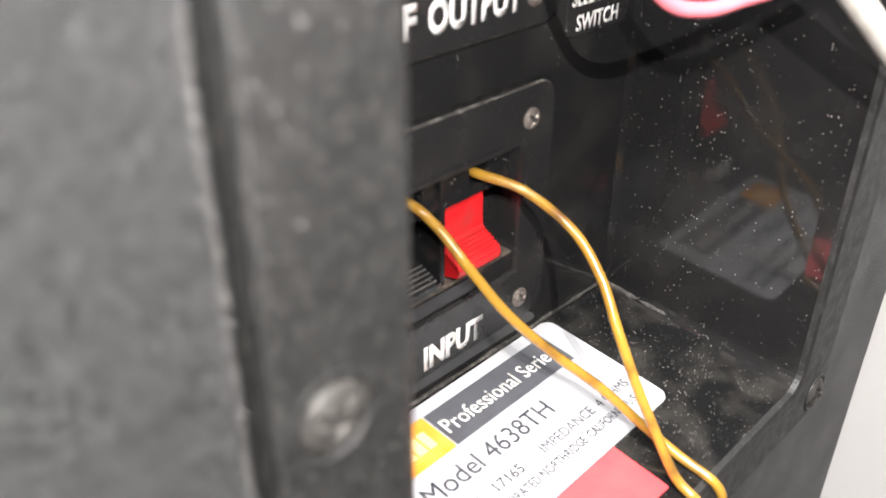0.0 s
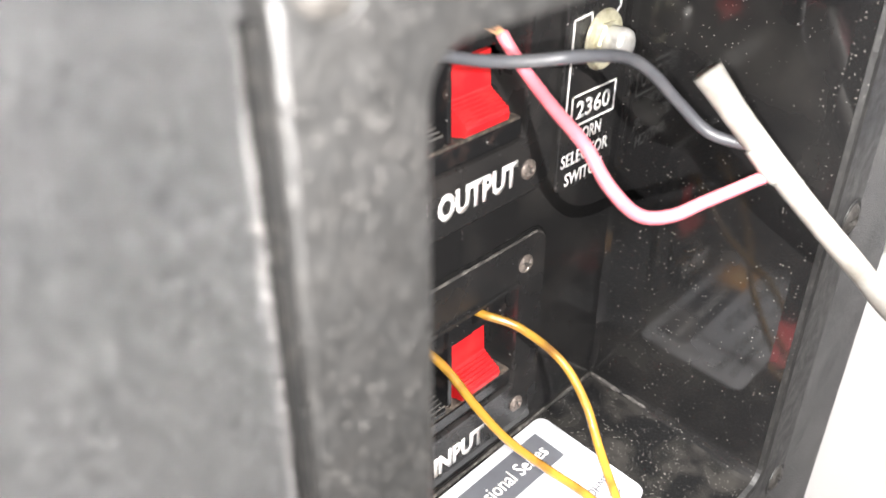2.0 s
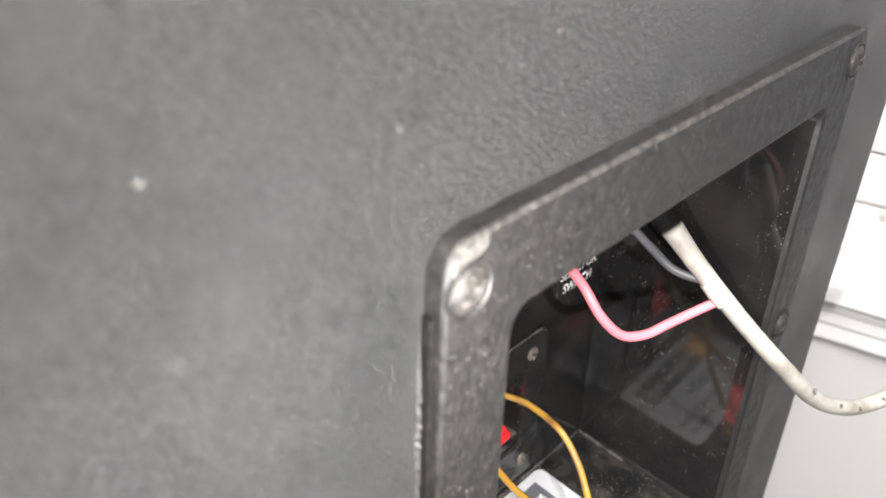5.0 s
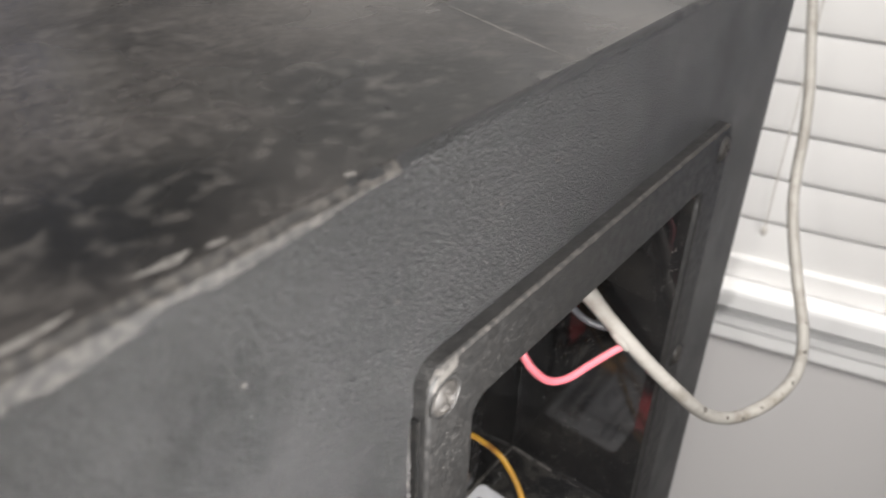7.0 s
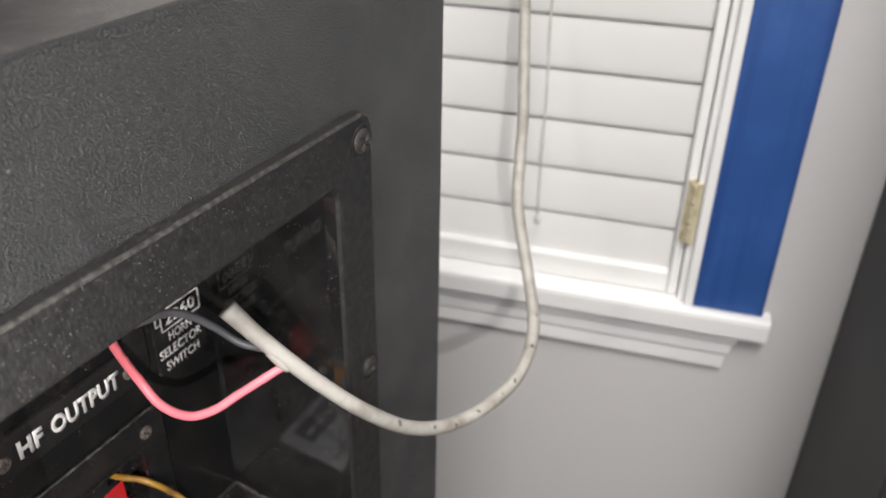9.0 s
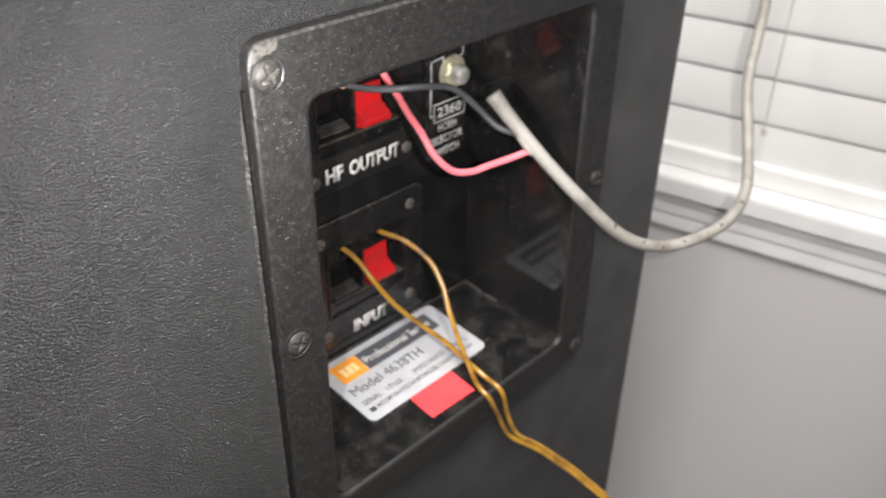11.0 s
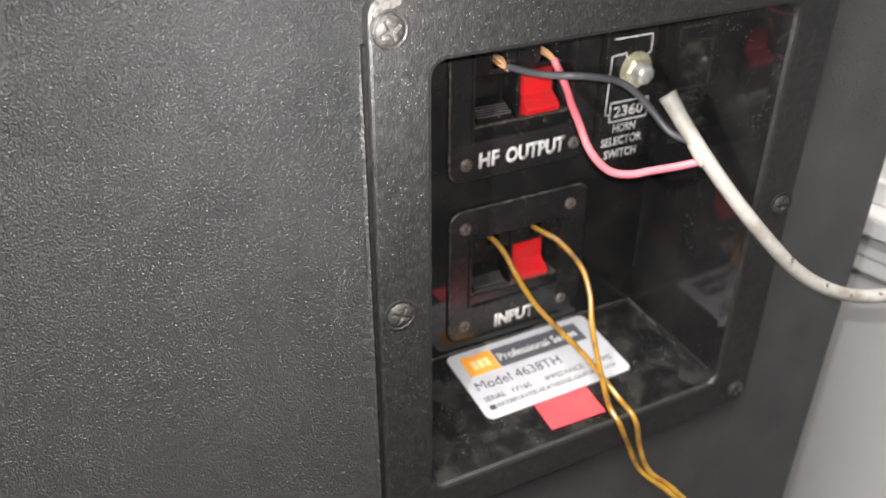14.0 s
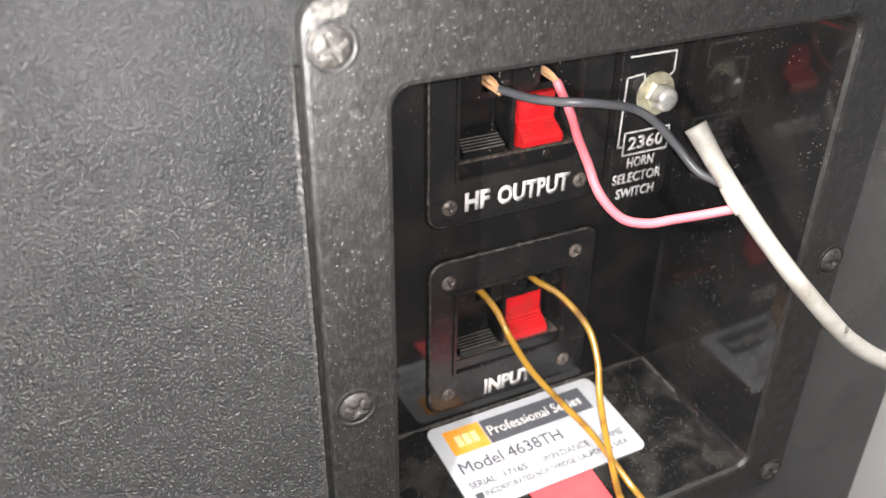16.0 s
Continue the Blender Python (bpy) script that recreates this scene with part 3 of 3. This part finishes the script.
for a in range(3):
    for b in range(5):
        if solid(a, b):
            for c in (0, 1):
                bm.faces.new([grid[a, b, c], grid[a + 1, b, c], grid[a + 1, b + 1, c], grid[a, b + 1, c]])
            for da, db, p, q in ((-1, 0, (a, b), (a, b + 1)), (1, 0, (a + 1, b), (a + 1, b + 1)), (0, -1, (a, b), (a + 1, b)), (0, 1, (a, b + 1), (a + 1, b + 1))):
                if not solid(a + da, b + db):
                    bm.faces.new([grid[(*p, 0)], grid[(*q, 0)], grid[(*q, 1)], grid[(*p, 1)]])
part("back_wall", bm, M_gloss, cup, "glossy black back of the recess")
big_screw = screw_mesh("screw", 0.0042, 0.0013, 0.00085, 0.0011)
big_screw.materials.append(M_screw)
big_screw.materials.append(M_bright)
seat_ring = disc([(0.0056, 0.0), (0.0056, 0.0003), (0.0050, 0.0004), (0.0046, 0.00005)], Matrix.Identity(4), 36)
seat_mesh = mesh(seat_ring, "screw_seat")
seat_mesh.materials.append(M_flange)
for k, (x, z) in enumerate([(-0.0009, 0.8892), (0.0, 0.8), (-0.0006, 0.709), (0.1595, 0.8895), (0.1594, 0.8003), (0.1591, 0.7089)]):
    head = part("screw", big_screw, None, cup, "dark steel cross-head screw", Matrix.Translation((x, -0.0001, z)) @ FACE @ pose(0, 0, 0, 0, 0, 25 + 37 * k))
    part("screw_seat", seat_mesh, None, head, "", Matrix.Translation((x, -0.00005, z)) @ FACE)
# broken corner round the upper left screw
pts = [(-0.0061, 0.8874), (-0.0054, 0.8884), (-0.0049, 0.8905), (-0.0036, 0.8932), (-0.0012, 0.8947), (0.0015, 0.8951), (0.0035, 0.8962), (0.0040, 0.8978), (0.0006, 0.8984), (-0.0035, 0.8972), (-0.0058, 0.8940), (-0.0061, 0.8900)]
fine_pts = []
for k in range(len(pts)):
    for f in (0.0, 0.33, 0.66):
        x, z = (a + (b - a) * f for a, b in zip(pts[k], pts[(k + 1) % len(pts)]))
        fine_pts.append((max(-0.0066, x + 0.0007 * noise.noise(Vector((x * 900, z * 900, 1.0)))), z + 0.0007 * noise.noise(Vector((x * 900, z * 900, 6.0)))))
pts = fine_pts
mid = sum((Vector((x, 0, z)) for x, z in pts), Vector()) / len(pts)
part("chipped_corner", loft([at_y(pts, 0.0044), at_y(pts, 0.0004), at_y([(x * 0.8 + mid.x * 0.2, z * 0.8 + mid.z * 0.2) for x, z in pts], -0.0003)], None, True, True), M_alu, cup, "pale broken corner beside the screw")


# ---- spring terminals ----
def lever_mesh(name, x0, x1, mat, ridge, sunk=0.0):
    prof = [(0.0664 + sunk, 0.7690), (0.0646 + sunk, 0.7690), (0.0643 + sunk, 0.7606)]
    a, b = Vector((0.0641 + 0.3 * sunk, 0.7602 - 0.2 * sunk)), Vector((0.0584, 0.7566))
    n = 6
    for k in range(n):
        p, q = a.lerp(b, k / n), a.lerp(b, (k + 0.62) / n)
        prof += [(p.x, p.y), (q.x, q.y), (q.x + 0.00005, q.y - 0.00055)]
    prof += [(0.0584, 0.7556), (0.0588, 0.7538), (0.0640, 0.7525), (0.0690 + sunk, 0.7525), (0.0690 + sunk, 0.7690)]
    bm = loft([[(x, y, z) for y, z in prof] for x in (x0, x1)], None, True, True)
    me = mesh(bm, name)
    me.materials.append(mat)
    me.materials.append(ridge)
    # ridge faces get their own colour, a painted highlight on the black lever
    for p in me.polygons:
        if p.center.y < 0.0642 and p.area < (x1 - x0) * 0.0008 and p.normal.z < 0.5 and p.center.z > 0.7557:
            p.material_index = 1
    return me


def terminal():
    t = thing("input_terminal", "black square spring terminal plate with a red and a black lever", "terminal", (0.0806, BACK, 0.7622), "spring terminals in the cup")
    n = 6
    o, i = (0.0480, 0.1136, 0.7310, 0.7940), (0.0582, 0.1012, 0.7472, 0.7804)
    plate = loft([at_y(rrect(*o, 0.0055, n), BACK), at_y(rrect(*o, 0.0055, n), 0.0597), at_y(rrect(o[0] + 0.0005, o[1] - 0.0005, o[2] + 0.0005, o[3] - 0.0005, 0.005, n), 0.0592),
                  at_y(rrect(*i, 0.0005, n), 0.0592), at_y(rrect(*i, 0.0005, n), 0.0720)], None, False, True)
    body = part("plate", plate, M_plate, t)
    body.data.materials.append(M_edge)
    # paler bevel puts dust and the edge highlight into the colour
    for p in body.data.polygons:
        if 0.05925 < p.center.y < 0.05968 and not (i[0] - 0.001 < p.center.x < i[1] + 0.001 and i[2] - 0.001 < p.center.z < i[3] + 0.001):
            p.material_index = 1
    # dark raised ring in place of the shadow gap round the plate
    gap = loft([at_y(rrect(o[0] - g, o[1] + g, o[2] - g, o[3] + g, 0.0055 + g, n), y) for g, y in ((0.0, BACK + 0.0003), (0.0, BACK - 0.00025), (0.0009, BACK - 0.00012), (0.0009, BACK + 0.0003))])
    part("seam_shade", gap, M_gap_shade, t, "dark ring for the shadow gap round the plate")
    ring = loft([at_y(rrect(i[0] - 0.0013, i[1] + 0.0013, i[2] - 0.0013, i[3] + 0.0013, 0.0008, n), 0.0592), at_y(rrect(i[0] - 0.0012, i[1] + 0.0012, i[2] - 0.0012, i[3] + 0.0012, 0.0008, n), 0.0583),
                 at_y(rrect(i[0] - 0.0002, i[1] + 0.0002, i[2] - 0.0002, i[3] + 0.0002, 0.0005, n), 0.0583), at_y(rrect(*i, 0.0004, n), 0.0592)])
    part("bezel", ring, M_plate, t)
    up = bmesh.new()
    for x0, x1 in ((0.0584, 0.0670), (0.0726, 0.0772), (0.0786, 0.0876), (0.0932, 0.1010)):
        box(x0, x1, 0.0618, 0.0715, 0.7708, 0.7800, 0.0003, bm=up, seg=1)
    box(0.0670, 0.0726, 0.0624, 0.0715, 0.7708, 0.7730, bm=up)
    box(0.0876, 0.0932, 0.0624, 0.0715, 0.7708, 0.7730, bm=up)
    box(0.0772, 0.0786, 0.0606, 0.0715, 0.7520, 0.7802, 0.0002, bm=up, seg=1)
    part("upper_block", up, M_module, t)
    part("lower_bar", box(0.0584, 0.1010, 0.0594, 0.0715, 0.7474, 0.7520, 0.0003), M_module, t)
    part("grime", box(0.0584, 0.1010, 0.0597, 0.0715, 0.7519, 0.7527, 0.0002, seg=1), M_dirt, t, "brown dust packed under the levers")
    part("lever", lever_mesh("lever", 0.0808, 0.0952, M_red, M_red_ridge), None, t, "bright red ridged push lever")
    part("lever", lever_mesh("lever", 0.0596, 0.0740, M_lever, M_ridge, 0.0035), None, t, "black ridged push lever")
    small = screw_mesh("screw", 0.0026, 0.0009, 0.0006, 0.0008)
    small.materials.append(M_screw2)
    small.materials.append(M_bright)
    for k, (x, z) in enumerate([(0.0549, 0.7858), (0.1048, 0.7858), (0.0553, 0.7381), (0.1041, 0.7379)]):
        part("screw", small, None, t, "small cross-head screw", Matrix.Translation((x, 0.0590, z)) @ FACE @ pose(0, 0, 0, 0, 0, 20 + 31 * k))
    return t


inp = terminal()
hf = copy_thing(inp, Matrix.Translation((0.0800, BACK, 0.7622 + 0.0758)))
hf.name = "output_terminal"
on_plate = lambda x, z, y=0.0591: Matrix.Translation((x, y, z)) @ FACE
lettering("INPUT", inp, M_white, on_plate(0.0702, 0.7330), 0.0200, 0.0066, 0.044)
for x, plus in ((0.0685, False), (0.0902, True)):
    rg = disc([(0.0021, 0), (0.0021, 0.0003), (0.0017, 0.0003), (0.0017, 0.00005)], Matrix.Translation((x, 0.0594, 0.8255)) @ FACE, 24)
    box(x - 0.0010, x + 0.0010, 0.0591, 0.0594, 0.8253, 0.8257, bm=rg)
    if plus:
        box(x - 0.0002, x + 0.0002, 0.0591, 0.0594, 0.8245, 0.8265, bm=rg)
    part("polarity_mark", rg, M_module, hf)
lettering("HF", hf, M_white, on_plate(0.0601, 0.8113), 0.0090, 0.0066, 0.044)
lettering("OUTPUT", hf, M_white, on_plate(0.0720, 0.8110), 0.0273, 0.0068, 0.044)

# ---- horn selector switch ----
sw = thing("selector_switch", "black switch plate with white line diagram and metal toggle bushing", "switch", (0.1286, BACK, 0.838))
part("plate", rounded_plate(0.1164, 0.1408, 0.8010, 0.8745, 0.0025, BACK + 0.0002, 0.0598, 0.0003), M_plate, sw)
part("washer", disc([(0.0074, 0), (0.0077, 0.0004), (0.0074, 0.0011), (0.0042, 0.0013)], on_plate(0.1308, 0.8396, 0.0597), 36), M_brass, sw, "yellowish zinc washer")
nut = disc([(0.0052, 0), (0.0053, 0.0006), (0.0053, 0.0014), (0.0047, 0.0019)], on_plate(0.1308, 0.8396, 0.0588), 6)
part("nut", nut, M_brass, sw, "yellowish hexagon nut")
part("bushing", disc([(0.0041, 0), (0.0041, 0.0058), (0.0037, 0.0068), (0.0026, 0.0075), (0.0010, 0.0078)], on_plate(0.1308, 0.8396, 0.0592), 28), M_nickel, sw, "bright domed metal bushing", smooth=True)


def stroke(points, width=0.00055):
    bm = bmesh.new()
    for (xa, za), (xb, zb) in zip(points, points[1:]):
        d = Vector((xb - xa, zb - za)).normalized() * width / 2
        n = Vector((-d.y, d.x))
        quad = [(xa - d.x + n.x, za - d.y + n.y), (xb + d.x + n.x, zb + d.y + n.y), (xb + d.x - n.x, zb + d.y - n.y), (xa - d.x - n.x, za - d.y - n.y)]
        loft([at_y(quad, 0.0598), at_y(quad, 0.05965)], bm, False, True)
    return bm


part("diagram_line", stroke([(0.1206, 0.8222), (0.1183, 0.8222), (0.1189, 0.8466), (0.1258, 0.8472), (0.1260, 0.8448)]), M_white, sw)
part("diagram_line", stroke([(0.1195, 0.8535), (0.1378, 0.8535), (0.1378, 0.8465), (0.1352, 0.8445)]), M_white, sw)
part("diagram_line", stroke([(0.1207, 0.8188), (0.1394, 0.8188), (0.1394, 0.8270), (0.1207, 0.8270), (0.1207, 0.8188)]), M_white, sw)
lettering("2360", sw, M_white, on_plate(0.1226, 0.8205, 0.05975), 0.0148, 0.0048, 0.018)
lettering("HORN", sw, M_white, on_plate(0.1232, 0.8137, 0.05975), 0.0112, 0.0038, 0.018)
lettering("SELECTOR", sw, M_white, on_plate(0.1178, 0.8080, 0.05975), 0.0208, 0.0038, 0.018)
lettering("SWITCH", sw, M_white, on_plate(0.1200, 0.8022, 0.05975), 0.0164, 0.0038, 0.018)

# ---- rating label and sticker on the ledge ----
SLOPE = math.degrees(math.atan2(0.0060, 0.0585))
LAB = pose(0.0815, 0.0396, 0.7180 + 0.0060 * (0.0396 - 0.0018) / 0.0585 + 0.0006, SLOPE, 0, 0.5)
LW, LH = 0.0712, 0.0386


def flat(loop, z0, z1):
    return loft([[(x, y, z0) for x, y in loop], [(x, y, z1) for x, y in loop]], None, True, True)


def on_label(u, v, lift=0.0):
    """u, v from the label's upper left corner, as shares of its width and height."""
    return LAB @ Matrix.Translation(((u - 0.5) * LW, (0.5 - v) * LH, 0.0002 + lift))


def label_rect(u0, u1, v0, v1, r=0.0002):
    return rrect((u0 - 0.5) * LW, (u1 - 0.5) * LW, (0.5 - v1) * LH, (0.5 - v0) * LH, r, 3)


lab = thing("rating_label", "white rating label with orange block, stuck on the ledge", "label", (0.0812, 0.0388, 0.7225))
part("card", flat(rrect(-LW / 2, LW / 2, -LH / 2, LH / 2, 0.0032, 6), -0.0004, 0.0002), M_label, lab, "", LAB)
part("band", flat(label_rect(0.283, 0.90, 0.09, 0.378), 0.0002, 0.00028), M_band, lab, "charcoal printed band", LAB)
part("logo_block", flat(label_rect(0.072, 0.277, 0.085, 0.382), 0.0002, 0.00028), M_orange, lab, "orange printed block", LAB)
for u0, u1 in ((0.115, 0.150), (0.160, 0.195), (0.205, 0.237)):
    part("logo_mark", flat(label_rect(u0, u1, 0.17, 0.30), 0.00028, 0.00032), M_pale, lab, "", LAB)


def label_text(text, u0, u1, v0, v1, mat, bold=0.0):
    lettering(text, lab, mat, on_label(u0, v1, 0.00009), (u1 - u0) * LW, (v1 - v0) * LH, 0.0 if "M" in text else min(bold, 0.012), 0.00004)


label_text("Professional Series", 0.300, 0.862, 0.175, 0.290, M_white, 0.008)
label_text("Model 4638TH", 0.055, 0.635, 0.470, 0.600, M_ink, 0.022)
label_text("SERIAL", 0.050, 0.190, 0.700, 0.770, M_ink, 0.008)
label_text("17165", 0.240, 0.365, 0.700, 0.770, M_ink, 0.008)
label_text("IMPEDANCE", 0.465, 0.735, 0.700, 0.770, M_ink, 0.008)
label_text("4 OHMS", 0.765, 0.938, 0.700, 0.770, M_ink, 0.008)
part("print_bar", flat(label_rect(0.050, 0.090, 0.825, 0.890), 0.0002, 0.00026), M_ink, lab, "", LAB)
label_text("INCORPORATED NORTHRIDGE, CALIFORNIA, U.S.A.", 0.102, 0.935, 0.825, 0.895, M_ink, 0.010)

tag_m = pose(0.0797, 0.0130, 0.7180 + 0.0060 * (0.0130 - 0.0018) / 0.0585 + 0.0004, SLOPE, 0, -1.5)
tag = part("red_sticker", flat(rrect(-0.0127, 0.0127, -0.0073, 0.0085, 0.0003, 2), -0.0003, 0.0001), M_tag, None, "", tag_m)
tagged(tag, "plain red paper sticker on the black ledge", "sticker")

# ---- gold speaker wires ----
DROP = [(0.1165, -0.0125, 0.6800), (0.1245, -0.0200, 0.6705), (0.1310, -0.0305, 0.6615), (0.1420, -0.0480, 0.640), (0.158, -0.072, 0.585), (0.175, -0.095, 0.45), (0.19, -0.12, 0.25), (0.21, -0.16, 0.06), (0.24, -0.20, 0.0015), (0.33, -0.24, 0.0015)]
ya = [(0.0902, 0.0690, 0.7758), (0.0908, 0.0612, 0.7757), (0.0960, 0.0530, 0.7728), (0.1008, 0.0425, 0.7650), (0.0994, 0.0330, 0.7573), (0.0957, 0.0250, 0.7490), (0.0943, 0.0175, 0.7380), (0.0936, 0.0105, 0.7285), (0.0934, 0.0048, 0.7210), (0.0940, -0.0010, 0.7174), (0.0955, -0.0030, 0.7125), (0.0990, -0.0030, 0.7046), (0.1062, -0.0045, 0.6885)]
yb = [(0.0695, 0.0690, 0.7753), (0.0701, 0.0612, 0.7752), (0.0724, 0.0560, 0.7706), (0.0742, 0.0488, 0.7632), (0.0789, 0.0420, 0.7530), (0.0868, 0.0350, 0.7421), (0.0936, 0.0263, 0.7336), (0.0980, 0.0174, 0.7258), (0.1002, 0.0085, 0.7208), (0.1014, -0.0008, 0.7176), (0.1026, -0.0032, 0.7115), (0.1049, -0.0034, 0.7021), (0.1090, -0.0070, 0.6890)]
for way, shift in ((ya, (-0.0008, -0.0006, -0.0006)), (yb, (0.0008, 0.0006, 0.0008))):
    w = thing("speaker_wire", "thin amber insulated speaker wire hanging from the input terminal", "wire", way[0], "gold speaker wires")
    line = way + [tuple(a + b for a, b in zip(p, shift)) for p in DROP[:-2]] + [(p[0] + shift[0] * 1.6, p[1] + shift[1], p[2]) for p in DROP[-2:]]
    part("insulation", tube(line, 0.00118, 12, 8), M_gold, w, smooth=True)

# ---- white two-core cable ----
white = [(0.1165, 0.0237, 0.8440), (0.1200, 0.0160, 0.8342), (0.1245, 0.0078, 0.8240), (0.1300, -0.0004, 0.8134), (0.1395, -0.0105, 0.7990), (0.1575, -0.0180, 0.7800), (0.1778, -0.0258, 0.7690), (0.1995, -0.0340, 0.7685), (0.2210, -0.0365, 0.7710), (0.2450, -0.0308, 0.7755), (0.2640, -0.0185, 0.7905), (0.2765, -0.0068, 0.8135), (0.2925, 0.0002, 0.8285), (0.3010, 0.0035, 0.8460), (0.3120, 0.0092, 0.8660), (0.3350, 0.0200, 0.8860), (0.365, 0.036, 0.925), (0.385, 0.050, 1.0), (0.388, 0.055, 1.25), (0.388, 0.06, 1.7), (0.39, 0.06, 2.445)]
cable = thing("two_core_cable", "grimy white two-core cable with pink and grey cores", "cable", white[3])
jacket = part("jacket", tube(white, lambda s: 0.0027 + 0.0007 * math.exp(-s * 26), 16, 8, 0.03, 3), M_jacket, cable, smooth=True)
for x, y, z, r, tall in [(0.1293, -0.0026, 0.8140, 0.0013, 1.5), (0.1500, -0.0187, 0.7885, 0.0007, 2.2), (0.1760, -0.0282, 0.7708, 0.0008, 1.1), (0.2010, -0.0362, 0.7702, 0.0011, 1.8), (0.1660, -0.0242, 0.7760, 0.0007, 1.6), (0.1880, -0.0320, 0.7702, 0.0010, 0.9), (0.2100, -0.0378, 0.7720, 0.0008, 2.0), (0.2310, -0.0362, 0.7748, 0.0012, 1.3), (0.2475, -0.0310, 0.7790, 0.0009, 1.9)]:
    rim = [(r * q * math.cos(a), r * q * math.sin(a)) for a, q in ((2 * math.pi * k / 13, 0.7 + 0.6 * noise.noise(Vector((x * 900, k * 1.7, 0)))) for k in range(13))]
    bm = loft([[(px * f, py * f, h) for px, py in rim] for f, h in ((1.0, -0.0004), (0.95, 0.0), (0.5, 0.00015))], None, True, True)
    bm.transform(look((x, y, z), (x + 0.3, y + 0.5, z - 0.35)) @ Matrix.Diagonal((1.0, tall, 1.0, 1.0)))
    part("stain", bm, M_stain, jacket, "dark scuff mark")
flap = tube([(0.1216, 0.0122, 0.8285), (0.1222, 0.0088, 0.8240), (0.1230, 0.0070, 0.8215)], lambda s: 0.0024 - 0.0014 * s, 10, 4)
part("jacket_flap", flap, M_jacket, cable, smooth=True)
pink = [(0.0904, 0.0582, 0.8505), (0.0910, 0.0555, 0.8470), (0.0912, 0.0500, 0.8420), (0.0880, 0.0412, 0.8388), (0.0852, 0.0315, 0.8352), (0.0858, 0.0250, 0.8278), (0.0915, 0.0210, 0.8207), (0.0985, 0.0175, 0.8190), (0.1065, 0.0150, 0.8198), (0.1150, 0.0125, 0.8206), (0.1235, 0.0088, 0.8225)]
part("core", tube(pink, 0.00142, 12, 8), M_pink, cable, "pink insulated core", smooth=True)
grey = [(0.0702, 0.0582, 0.8506), (0.0713, 0.0555, 0.8508), (0.0740, 0.0480, 0.8510), (0.0782, 0.0405, 0.8518), (0.0825, 0.0355, 0.8526), (0.0905, 0.0335, 0.8515), (0.1015, 0.0335, 0.8482), (0.1085, 0.0315, 0.8435), (0.1145, 0.0280, 0.8365), (0.1185, 0.0215, 0.8300), (0.1220, 0.0128, 0.8285)]
part("core", tube(grey, 0.0013, 12, 8), M_grey, cable, "grey insulated core", smooth=True)
rnd = random.Random(8)
for x in (0.0898, 0.0692):
    for k in range(16):
        a, b = rnd.uniform(-0.0012, 0.0012), rnd.uniform(-0.0011, 0.0011)
        part("strand", tube([(x + a, 0.0690, 0.8522 + b), (x + a * 1.3, 0.0622, 0.8520 + b * 1.3), (x + a * 0.9 + 0.0004, 0.0592, 0.8512 + b), (x + a * 0.5 + 0.0010, 0.0568, 0.8500 + b * 0.5)], 0.00028, 5, 3), M_copper, cable, "bare copper strand")
